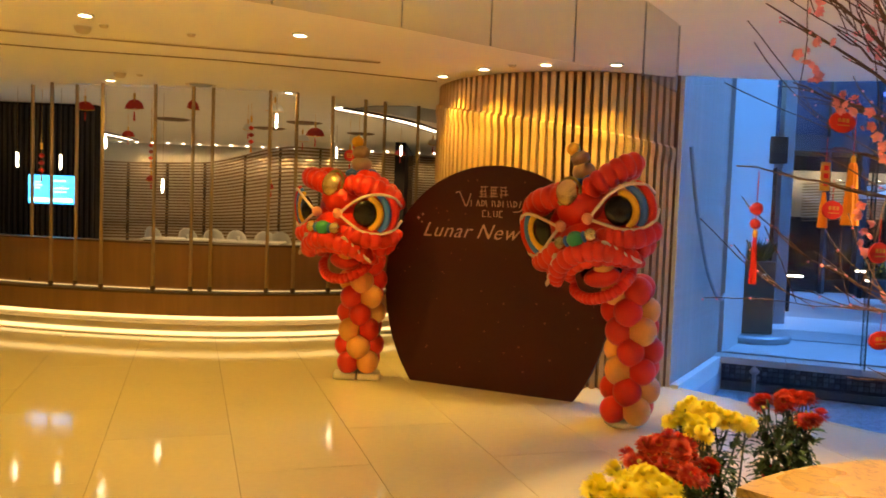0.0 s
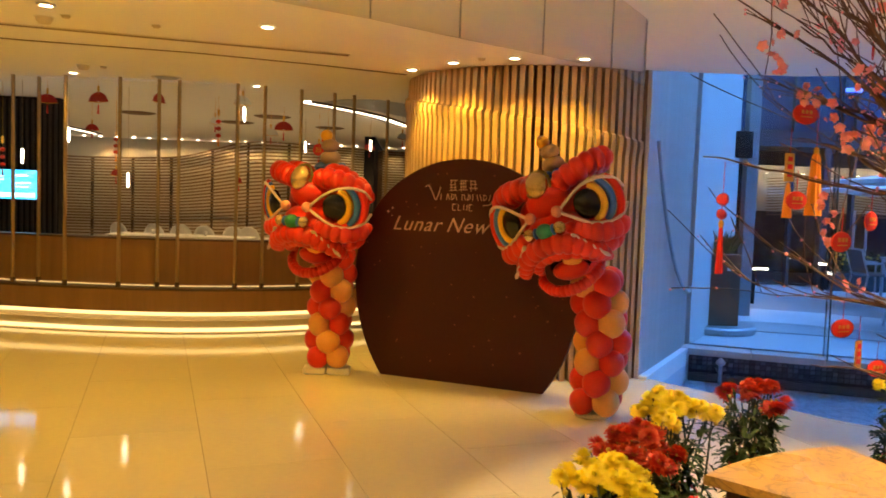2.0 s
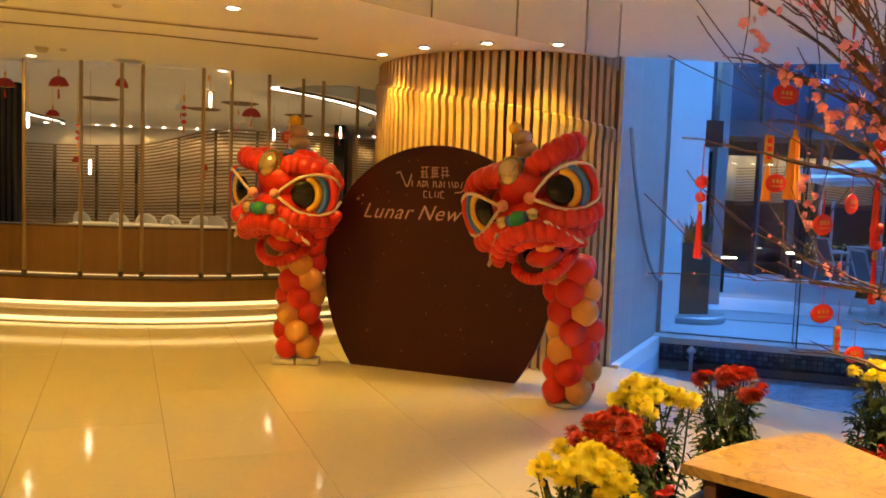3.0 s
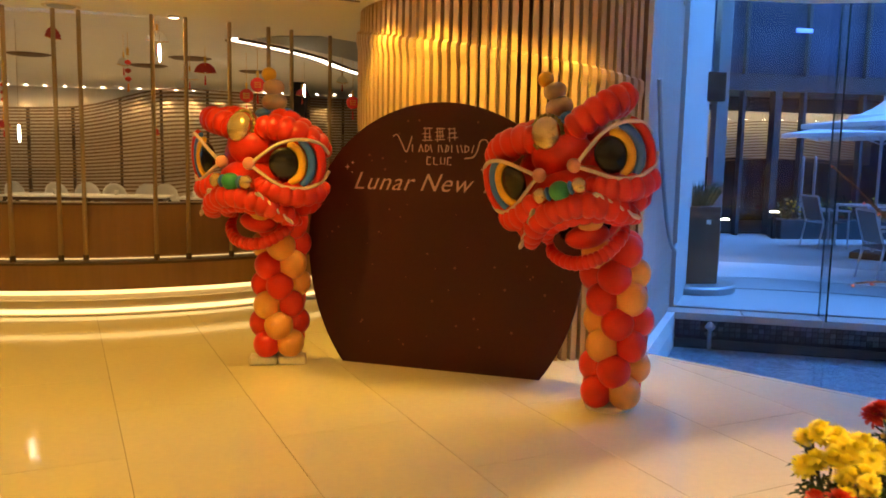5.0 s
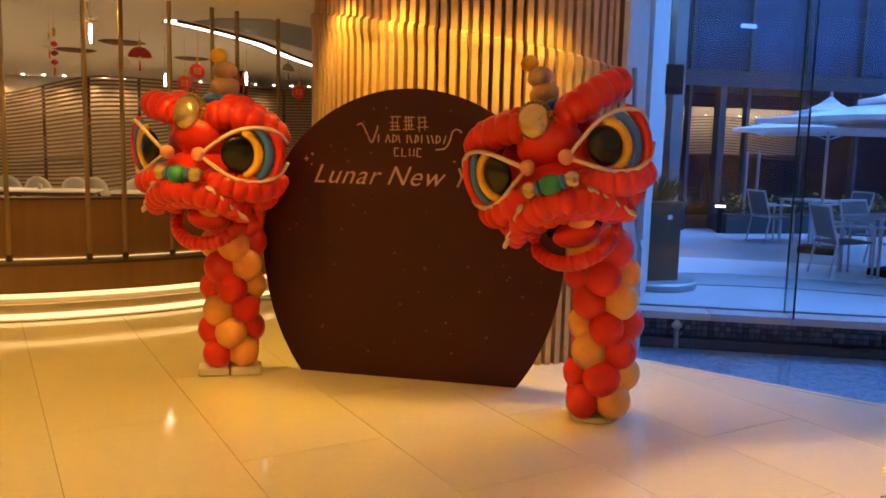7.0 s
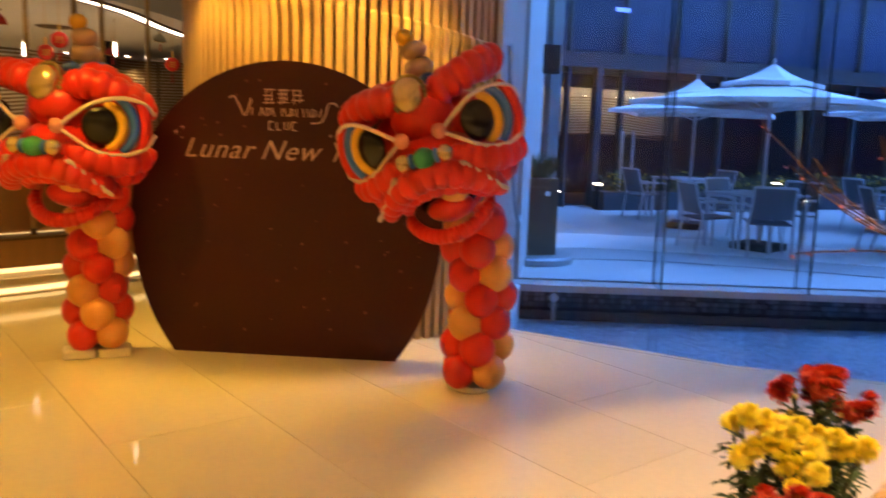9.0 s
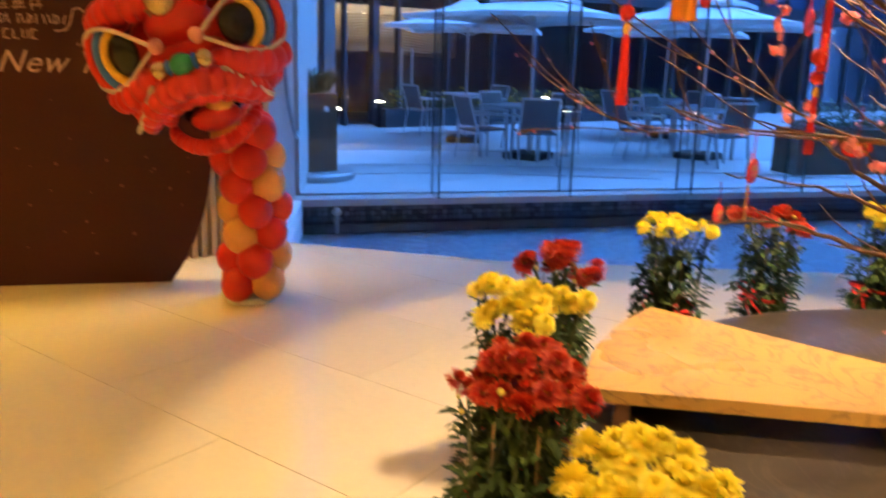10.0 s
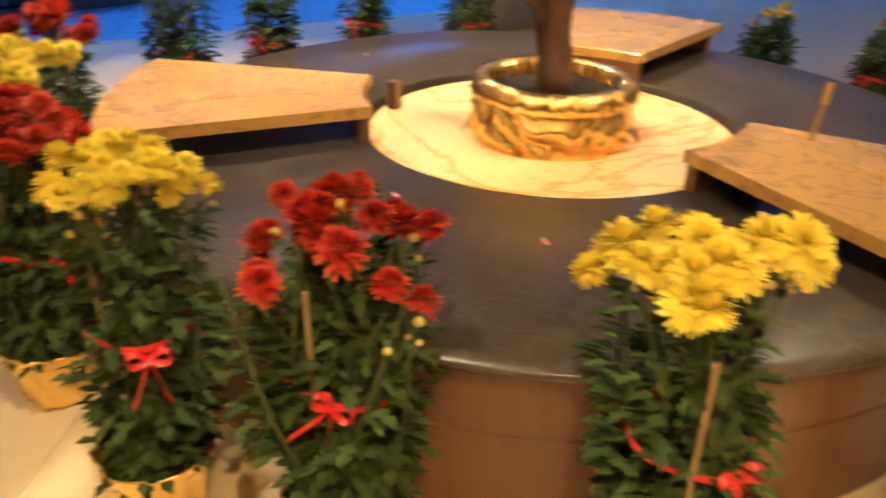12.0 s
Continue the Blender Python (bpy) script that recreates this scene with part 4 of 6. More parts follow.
def flower_pot(x, y, seed, colour, height, heads, spread, lean=(0, 0), bow=True, foliage=760, pot_h=0.175, bloom_size=1.0, sprays=4, tall=0.10):
    rnd = random.Random(seed)
    word = "yellow" if colour == "y" else "red"
    pot = thing("flower_pot", x, y, 0, f"potted {word} chrysanthemum in gold foil tied with red ribbon", "potted plant", "chrysanthemums round the bench", turn=rnd.uniform(0, 360))
    ph = rnd.uniform(0, 6)

    def pleat(a, r, z):
        warp = 1.3 * noise.noise(Vector((1.4 * math.cos(a), 1.4 * math.sin(a), ph + 4 * z)))
        fold = abs(math.sin(4.5 * a + 17 * z + ph + 2.2 * warp))
        small = abs(math.sin(11 * a + 30 * z + 3 * warp))
        return 0.006 - 0.013 * fold ** 0.6 - 0.003 * small
    wall = [(0.086 + 0.030 * k / 15, (pot_h - 0.02) * k / 15) for k in range(16)]
    part("foil_wrap", lathe([(0.0, 0.0)] + wall + [(0.128, pot_h), (0.116, pot_h - 0.012), (0.098, pot_h - 0.05)], 120, wobble=pleat), M_FOIL, pot, "gold foil in slanting folds", True)
    part("soil", lathe([(0.0, pot_h - 0.035), (0.106, pot_h - 0.04)], 20), M_SOIL, pot)
    bm = bmesh.new()
    turn_back = pot.matrix_basis.to_3x3().inverted()
    lean_l = turn_back @ Vector((lean[0], lean[1], 0))
    c = Vector((0, 0, height)) + lean_l
    # the heads sit in a few sprays, each on its own bunch of stems
    centres = []
    for k in range(sprays):
        a = 2.4 * k + ph
        f = math.sqrt((k + 0.3) / sprays)
        centres.append(c + Vector((spread * f * math.cos(a), spread * f * math.sin(a), -tall * f * rnd.uniform(0.3, 1.0))))
    for k in range(max(9, 3 * sprays)):
        top = centres[k % sprays]
        a, r = rnd.uniform(0, 6.28), 0.08 * math.sqrt(rnd.random())
        b = Vector((r * math.cos(a), r * math.sin(a), pot_h - 0.04))
        e = top + Vector((rnd.uniform(-0.03, 0.03), rnd.uniform(-0.03, 0.03), -rnd.uniform(0.01, 0.06)))
        m1 = b.lerp(e, 0.5) + Vector((0.035 * math.cos(a), 0.035 * math.sin(a), 0.0))
        line = smooth_line([b, m1, e], 8)
        part("stem", tube(line, 0.0038, 5), M_STEM, pot)
        for i in range(foliage // max(9, 3 * sprays)):
            f = 0.95 * rnd.random() ** 1.05
            q = line[min(8, int(f * 8))].lerp(line[min(8, int(f * 8) + 1)], f * 8 % 1)
            aa = rnd.uniform(0, 6.28)
            out = Vector((q.x, q.y, 0)) * 0.8 + Vector((0.06 * math.cos(aa), 0.06 * math.sin(aa), rnd.uniform(-0.05, 0.07)))
            if out.length > 0.01:
                leaf(bm, q + out.normalized() * rnd.uniform(0.0, 0.03), out, rnd.uniform(0.028, 0.066) * (1.0 if f < 0.7 else 0.7), rnd)
    for i in range(foliage // 2):
        f = rnd.random()
        a, r = rnd.uniform(0, 6.28), (0.085 + 0.03 * math.sin(3 * f)) * math.sqrt(rnd.random())
        q = Vector((r * math.cos(a), r * math.sin(a), pot_h - 0.03 + (height * 0.86 - pot_h) * f)) + lean_l * f
        leaf(bm, q, Vector((math.cos(a), math.sin(a), 0)) * 0.7 + Vector((rnd.uniform(-1, 1), rnd.uniform(-1, 1), rnd.uniform(-0.9, 0.7))), rnd.uniform(0.03, 0.068), rnd)
    tagged(part("foliage", bm, M_LEAF, pot, "dark green lobed leaves with paler young ones"), kind="stuff")
    for k in range(2):
        a = ph + 2.5 * k
        part("stake", tube([(0.05 * math.cos(a), 0.05 * math.sin(a), pot_h - 0.06), (0.06 * math.cos(a), 0.06 * math.sin(a), height * 0.80)], 0.0042, 6), M_STAKE, pot, "thin bamboo stake")
    for k in range(heads):
        top = centres[k % sprays]
        a, f = 2.4 * k + rnd.uniform(-0.4, 0.4), math.sqrt((k // sprays + 0.25) / max(1, heads / sprays))
        r = 0.075 * bloom_size * f
        p = top + Vector((r * math.cos(a), r * math.sin(a), -0.35 * r + rnd.uniform(-0.018, 0.018)))
        s = rnd.uniform(0.72, 1.12) * bloom_size
        far_out = (p - c) / max(0.05, spread)
        m = pose(*p) @ pose(0, 0, 0, -26 * f * math.sin(a) - 16 * far_out.y + rnd.uniform(-12, 12), 26 * f * math.cos(a) + 16 * far_out.x + rnd.uniform(-12, 12), rnd.uniform(0, 360)) @ Matrix.Diagonal((s, s, s, 1))
        bloom = shared("flower", FLOWER[colour], pot, m)
        if colour == "r":
            shared("flower_centre", CENTRE, bloom, scaled((0, 0, 0.010), (0.011, 0.011, 0.008)))
    for k in range(16):
        top = centres[rnd.randrange(sprays)]
        p = top + Vector((rnd.uniform(-0.055, 0.055), rnd.uniform(-0.055, 0.055), -rnd.uniform(0.0, 0.10)))
        shared("flower_bud", BUD, pot, scaled(p, rnd.uniform(0.005, 0.0095)))
        foot = p + Vector((-0.3 * p.x + rnd.uniform(-0.02, 0.02), -0.3 * p.y, -0.09))
        part("stem", tube([foot, p], 0.0022, 4), M_STEM, pot)
    if bow:
        z = height * 0.54
        rr = 0.100
        bmr = bmesh.new()
        add_lathe(bmr, [(rr, z - 0.008), (rr + 0.004, z), (rr, z + 0.008)], 32, wobble=lambda a, r, q: 0.010 * math.sin(3 * a + ph))
        for v in bmr.verts:
            v.co += lean_l * 0.5 + Vector((0, 0, 0.02 * math.sin(math.atan2(v.co.y, v.co.x) + ph)))
        part("ribbon", bmr, M_RIBBON, pot, "red ribbon tied round the stems", True)
        bmr = bmesh.new()
        for sgn in (-1, 1):
            loop = smooth_line([(0, 0, 0), (0.05 * sgn, -0.012, 0.035), (0.085 * sgn, -0.02, 0.02), (0.06 * sgn, -0.022, -0.008), (0.0, -0.005, 0)], 14)
            tail = smooth_line([(0, -0.004, 0), (0.03 * sgn, -0.03, -0.05), (0.05 * sgn, -0.02, -0.11), (0.075 * sgn, -0.03, -0.15)], 8)
            for ln in (loop, tail):
                rows = [(bmr.verts.new(p + Vector((0, 0.011, 0.006))), bmr.verts.new(p - Vector((0, 0.011, 0.006)))) for p in ln]
                for (a0, b0), (a1, b1) in zip(rows, rows[1:]):
                    bmr.faces.new((a0, b0, b1, a1))
        bow_ob = part("bow", bmr, M_RIBBON, pot, "red ribbon bow", True)
        face = math.atan2(1.2 - y, -0.45 - x) + rnd.uniform(-0.9, 0.9) - pot.matrix_basis.to_euler().z
        bow_ob.matrix_basis = Matrix.Translation((0.115 * math.cos(face) + 0.5 * lean_l.x, 0.115 * math.sin(face) + 0.5 * lean_l.y, z)) @ pose(0, 0, 0, 0, rnd.uniform(-35, 35), math.degrees(face) + 90) @ Matrix.Diagonal((0.46, 0.6, 0.60, 1))
    return pot


# place, seed, colour, height of the crown, flower heads, spread of the crown
flower_pot(0.49, 2.13, 1, "y", 0.805, 36, 0.115, (0.05, 0.02), bloom_size=0.76, sprays=6, tall=0.08)
flower_pot(0.69, 2.63, 2, "r", 0.755, 34, 0.125, (0.07, 0.05), bloom_size=0.95, sprays=6, tall=0.14)
flower_pot(0.98, 2.93, 3, "y", 0.795, 38, 0.145, (0.0, 0.0), bloom_size=0.76, sprays=6, tall=0.06)
flower_pot(1.43, 3.28, 4, "r", 0.795, 28, 0.125, bloom_size=0.95, sprays=5)
flower_pot(2.20, 3.42, 5, "y", 0.785, 18, 0.13, bloom_size=0.75, sprays=6, tall=0.05)
flower_pot(2.68, 3.30, 6, "r", 0.80, 18, 0.125, bloom_size=0.9, sprays=5)
flower_pot(3.20, 3.08, 7, "y", 0.785, 26, 0.12, bloom_size=0.85, sprays=5, tall=0.04)
flower_pot(3.62, 2.66, 8, "r", 0.70, 13, 0.12)
flower_pot(3.70, 1.16, 9, "y", 0.62, 5, 0.11, bloom_size=0.7)
flower_pot(3.62, 0.66, 10, "r", 0.62, 4, 0.11, bloom_size=0.7)
flower_pot(0.53, 1.70, 11, "r", 0.79, 24, 0.195, (0.09, 0.05), bloom_size=1.08, sprays=10, tall=0.22, foliage=1150)
flower_pot(0.62, 1.10, 12, "y", 0.795, 30, 0.135, (0.08, 0.03), bloom_size=1.12, sprays=4, tall=0.17, foliage=700)
flower_pot(1.02, 0.56, 13, "r", 0.64, 14, 0.12, (0.02, 0.06))

# ---- things: peach tree in a gold foil pot, with its hangings ----
tree = thing("peach_tree", RC.x, RC.y, 0.40, "budding peach blossom tree in a crumpled gold foil pot", "tree")


def crumple(a, r, z):
    p = Vector((math.cos(a), math.sin(a), 3.0 * z))
    warp = noise.noise(p * 1.7 + Vector((4, 1, 7)))
    return 0.022 * (0.5 - abs(math.sin(4.5 * a + 19 * z + 5.0 * warp)) ** 0.7) + 0.016 * abs(noise.noise(p * 5.0)) + 0.006 * noise.noise(p * 14.0)


def collar(a, r, z):
    p = Vector((math.cos(a), math.sin(a), 5.0 * z))
    return 0.020 * (abs(noise.noise(p * 9.0)) - 0.25) + 0.018 * noise.noise(p * 24.0)


part("foil_wrap", lathe([(0.0, -0.05), (0.205, -0.05)] + [(0.228 + 0.026 * math.sin(0.15 * k), -0.045 + 0.0125 * k) for k in range(18)] + [(0.22, 0.185)], 190, wobble=crumple), M_FOIL, tree, "gold foil in deep slanting folds round the pot", True)
part("foil_collar", lathe([(0.236, 0.140), (0.252, 0.144), (0.264, 0.156), (0.268, 0.172), (0.262, 0.190), (0.252, 0.204), (0.236, 0.214), (0.218, 0.212), (0.206, 0.195), (0.202, 0.150)], 190, wobble=collar), M_FOIL, tree, "crumpled gold foil collar", True)
part("soil", lathe([(0.0, 0.170), (0.212, 0.160)], 32), M_SOIL, tree)
rt = random.Random(21)
spots = []


def grow(bm, p, d, length, r, depth):
    pts, rs = [p], [r]
    q, v = p.copy(), d.normalized()
    n = 7 if depth < 2 else 6
    for i in range(n):
        bend = Vector((rt.uniform(-1, 1), rt.uniform(-1, 1), rt.uniform(-0.4, 0.9))) * 0.16
        v = (v + bend).normalized()
        q = q + v * length / n
        if RC.z + 0.40 + q.z > CEIL - 0.06:
            v.z = -abs(v.z) * 0.1
            q.z = CEIL - 0.46 - 0.02
        pts.append(q.copy()), rs.append(max(0.0021, r * (1 - 0.78 * (i + 1) / n)))
    add_tube(bm, pts, rs, 7 if depth == 1 else 5)
    if depth >= 1:
        spots.extend(pts[3:])
    if depth < 3:
        for k in range((9, 7, 5)[depth]):
            i = rt.randint(2, n)
            side = Vector((rt.uniform(-1, 1), rt.uniform(-1, 1), rt.uniform(-0.15, 1.0)))
            grow(bm, pts[i], v * 0.8 + side * 0.8, length * rt.uniform(0.42, 0.72), rs[i] * 0.66, depth + 1)


trunk_top = Vector((0.03, 0.02, 0.95))
part("trunk", tube(smooth_line([(0, 0, 0.16), (0.02, 0.01, 0.34), (-0.01, -0.01, 0.6), trunk_top], 10), [0.055, 0.05, 0.047, 0.045, 0.043, 0.042, 0.041, 0.04, 0.04, 0.038, 0.036], 12), M_BARK, tree, "", True)
for a, el in ((130, 48), (112, 60), (150, 58), (98, 50), (170, 55), (60, 60), (20, 64), (-40, 62), (-100, 64), (-150, 64), (134, 36), (118, 22), (122, 58), (104, 42), (128, 66), (140, 52), (145, 40), (155, 34), (138, 28), (126, 32), (110, 12), (148, 18), (165, 42), (132, 58), (142, 64)):
    d = Vector((math.cos(radians(a)) * math.cos(radians(el)), math.sin(radians(a)) * math.cos(radians(el)), math.sin(radians(el))))
    z = rt.uniform(0.52, 0.93)
    bm = bmesh.new()
    grow(bm, Vector((0.01, 0.0, z)), d, 1.08 if 90 < a < 125 else 0.86, 0.015, 1)
    part("branch", bm, M_BARK, tree, "", True)
part("trunk", tube(smooth_line([(0.06, 0.03, 0.12), (0.085, 0.05, 0.34), (0.10, 0.10, 0.58), (0.16, 0.16, 0.92)], 10), [0.042, 0.04, 0.038, 0.036, 0.034, 0.032, 0.03, 0.028, 0.026, 0.024, 0.022], 10), M_BARK, tree, "", True)
def limb(pts, r, twigs, end_r=0.0022):
    """One long whippy branch through the given points, with thin twigs along it."""
    bm = bmesh.new()
    line = smooth_line(pts, 22)
    line = [q + Vector((rt.uniform(-1, 1), rt.uniform(-1, 1), rt.uniform(-1, 1))) * 0.010 * (0 < i < len(line) - 1) for i, q in enumerate(line)]
    rad = [r + (end_r - r) * (i / (len(line) - 1)) ** 0.8 for i in range(len(line))]
    add_tube(bm, line, rad, 7)
    for k in range(twigs):
        i = rt.randint(7, len(line) - 3)
        v = (line[i + 2] - line[i]).normalized()
        side = Vector((rt.uniform(-1, 1), rt.uniform(-1, 1), rt.uniform(-0.4, 1.0)))
        ln = rt.uniform(0.08, 0.24)
        q = [line[i]]
        for j in range(4):
            v = (v + side * 0.22 + Vector((rt.uniform(-1, 1), rt.uniform(-1, 1), rt.uniform(-1, 1))) * 0.10).normalized()
            step = q[-1] + v * ln / 4
            step.z = min(step.z, CEIL - 0.44)
            q.append(step)
        add_tube(bm, q, [max(0.0024, rad[i] * 0.5), 0.0028, 0.0024, 0.002, 0.0014], 5)
        spots.extend(q[1:])
    part("branch", bm, M_BARK, tree, "", True)


ROOT = Vector((RC.x, RC.y, 0.40))
for k, (via, tip) in enumerate((((1.48, 2.28, 1.66), (0.93, 2.48, 2.14)), ((1.46, 2.30, 1.80), (1.03, 2.52, 2.36)), ((1.50, 2.26, 1.84), (1.14, 2.46, 2.50)), ((1.55, 2.22, 1.86), (1.24, 2.44, 2.55)),
                                ((1.60, 2.20, 1.90), (1.36, 2.42, 2.56)), ((1.52, 2.34, 1.62), (1.06, 2.56, 1.92)), ((1.55, 2.32, 1.46), (0.92, 2.62, 1.66)), 
                                ((1.66, 2.30, 1.70), (1.45, 2.56, 2.48)), ((1.66, 2.34, 1.06), (1.40, 2.60, 1.24)), ((1.66, 2.36, 0.92), (1.34, 2.66, 0.98)), ((1.80, 2.36, 0.98), (1.68, 2.86, 1.06)), ((1.42, 2.28, 1.74), (0.98, 2.42, 2.22)), ((1.44, 2.26, 1.78), (1.08, 2.38, 2.32)), ((1.46, 2.24, 1.80), (1.18, 2.34, 2.40)), ((1.50, 2.20, 1.84), (1.30, 2.32, 2.46)), ((1.54, 2.18, 1.88), (1.42, 2.28, 2.50)), ((1.46, 2.32, 1.70), (1.16, 2.50, 2.06)), ((1.48, 2.34, 1.66), (1.22, 2.56, 1.86)), ((1.44, 2.36, 1.56), (1.18, 2.52, 1.72)), ((2.10, 2.30, 1.30), (2.02, 2.70, 1.95)), ((2.35, 2.10, 1.3), (2.75, 2.3, 2.1)))):
    a = 0.9 * k
    foot = Vector((0.045 * math.cos(a), 0.045 * math.sin(a), 0.12))
    fork = Vector((0.02 - 0.03 * math.cos(a), 0.07 + 0.03 * math.sin(a), 0.42 + 0.02 * (k % 5)))
    limb([foot, fork, Vector(via) - ROOT, Vector(via).lerp(Vector(tip), 0.5) - ROOT + Vector((0, 0, 0.03)), Vector(tip) - ROOT], 0.013, 9 if tip[2] > 1.8 else 4)
BLOSSOMS = [Vector(p) - ROOT for p in ((1.03, 2.43, 1.97), (1.09, 2.45, 1.94), (1.06, 2.46, 2.13), (1.14, 2.40, 1.84), (1.25, 2.40, 1.99), (1.20, 2.40, 1.80), (1.31, 2.36, 1.87), (1.34, 2.40, 1.72),
                                        (1.41, 2.36, 1.78), (1.27, 2.50, 1.54), (1.29, 2.50, 1.48), (1.27, 2.48, 1.42), (1.42, 2.40, 1.60), (1.36, 2.46, 1.26), (1.50, 2.40, 1.20), (1.18, 2.48, 2.22), (1.48, 2.34, 1.92), (1.38, 2.40, 2.10))]
# long outer branches of the crown and thin low ones over the bench
for a, el, z, ln in ((128, 50, 0.80, 1.20), (121, 45, 0.78, 1.25), (134, 43, 0.72, 1.20), (125, 56, 0.85, 1.15), (116, 51, 0.80, 1.20), (138, 54, 0.75, 1.1), (112, 24, 0.42, 0.72), (134, 20, 0.46, 0.70), (98, 28, 0.38, 0.70), (84, 24, 0.44, 0.66), (60, 30, 0.42, 0.6)):
    d = Vector((math.cos(radians(a)) * math.cos(radians(el)), math.sin(radians(a)) * math.cos(radians(el)), math.sin(radians(el))))
    bm = bmesh.new()
    grow(bm, Vector((0.01, 0.0, z)), d, ln, 0.014, 1)
    part("branch", bm, M_BARK, tree, "", True)

bm = bmesh.new()
for k in range(5):
    a = 2 * math.pi * k / 5
    for lay, (ln, el) in enumerate(((0.021, 18), (0.016, 50))):
        aa = a + 0.6 * lay
        d = Vector((math.cos(aa) * math.cos(radians(el)), math.sin(aa) * math.cos(radians(el)), math.sin(radians(el))))
        s = Vector((-math.sin(aa), math.cos(aa), 0)) * ln * 0.45
        c = Vector((0, 0, 0))
        v = [bm.verts.new(q) for q in (c, d * ln * 0.55 + s, d * ln + s * 0.4 + Vector((0, 0, 0.003)), d * ln - s * 0.4 + Vector((0, 0, 0.003)), d * ln * 0.55 - s)]
        bm.faces.new(v)
blossom = bpy.data.meshes.new("blossom")
bm.to_mesh(blossom)
bm.free()
blossom.materials.append(M_PINKPETAL)
rt.shuffle(spots)
spots.sort(key=lambda p: 0 if p.x < -0.25 and p.y > 0.25 and p.z < 1.75 and rt.random() < 0.4 else 1)
made = 0
for c in BLOSSOMS + spots[:45]:
    for k in range(rt.choice((1, 2, 3, 4, 6)) if made > 75 else 4):
        if made >= 290:
            break
        made += 1
        s = rt.uniform(0.6, 0.95)
        p = c + Vector((rt.uniform(-1, 1), rt.uniform(-1, 1), rt.uniform(-1, 1))) * 0.028
        shared("blossom", blossom, tree, pose(*p, rt.uniform(0, 180), rt.uniform(0, 180), rt.uniform(0, 360)) @ Matrix.Diagonal((s, s, s, 1)))
bm = bmesh.new()
for c in spots[80:700]:
    p = c + Vector((rt.uniform(-1, 1), rt.uniform(-1, 1), rt.uniform(-1, 1))) * 0.008
    bmesh.ops.create_icosphere(bm, subdivisions=1, radius=rt.uniform(0.003, 0.0055), matrix=Matrix.Translation(p))
tagged(part("bud", bm, M_PINKPETAL, tree, "small closed buds"), kind="stuff")

GROUP_O = "ornaments on the peach tree"


def thread(ob, top, z):
    part("thread", tube([(0, 0, z), (0.002, 0, top)], 0.0016, 4), M_RIBBON, ob)


def paper_disc(x, y, z, turn, r=0.048):
    ob = thing("paper_lucky_disc", x, y, z, "red oval paper charm with gold marks hanging from the tree", "ornament", GROUP_O, turn)
    bm = lathe([(0.0, -0.004), (r, -0.003), (r + 0.002, 0.0), (r, 0.003), (0.0, 0.004)], 28)
    bmesh.ops.transform(bm, matrix=pose(0, 0, 0, 90) @ Matrix.Diagonal((1, 0.62, 1, 1)), verts=bm.verts)
    part("disc", bm, M_REDORN, ob)
    for k in (-1, 0, 1):
        part("mark", box((0.018 * k, -0.0055, 0.006), (0.010, 0.002, 0.012)), M_GOLDPAPER, ob)
    part("mark", box((0, -0.0055, -0.010), (0.05, 0.002, 0.003)), M_GOLDPAPER, ob)
    thread(ob, 0.10, r * 0.6)


def tassel(x, y, z, material, ln, turn=0, knots=True, wide=0.02):
    word = "red knotted" if material is M_RIBBON else "orange silk"
    ob = thing("hanging_tassel", x, y, z, f"{word} tassel hanging from the peach tree", "ornament", GROUP_O, turn)
    part("fringe", lathe([(0.0, 0.0), (wide * 0.35, 0.0), (wide * 0.5, -0.015), (wide * 0.7, -ln * 0.5), (wide, -ln), (0.0, -ln * 0.99)], 20, wobble=lambda a, r, q: 0.0015 * math.sin(9 * a)), material, ob)
    part("cap", lathe([(0.0, 0.026), (0.006, 0.024), (0.009, 0.012), (0.007, 0.0), (0.0, 0.0)], 12), M_GOLDPAPER, ob)
    if knots:
        for k, r in enumerate((0.018, 0.022)):
            bm = bmesh.new()
            bmesh.ops.create_icosphere(bm, subdivisions=2, radius=r, matrix=Matrix.Translation((0, 0, 0.045 + 0.05 * k)))
            for v in bm.verts:
                v.co += v.co.normalized() * 0.003 * math.sin(60 * v.co.x) * math.cos(50 * v.co.z)
            part("knot", bm, material, ob)
    thread(ob, 0.22, 0.02)


def gold_tag(x, y, z, turn, fringe=True):
    ob = thing("gold_tag", x, y, z, "gold paper tag with an orange tassel hanging from the tree", "ornament", GROUP_O, turn)
    part("tag", box((0, 0, 0), (0.038, 0.004, 0.095), None, 0.0015), M_GOLDPAPER, ob)
    for k in range(3):
        part("mark", box((0, -0.0035, 0.028 - 0.026 * k), (0.018, 0.002, 0.016)), M_REDORN, ob)
    if fringe:
        part("fringe", lathe([(0.0, -0.05), (0.006, -0.055), (0.012, -0.10), (0.017, -0.17), (0.0, -0.168)], 14), M_TASSEL, ob)
    thread(ob, 0.13, 0.047)


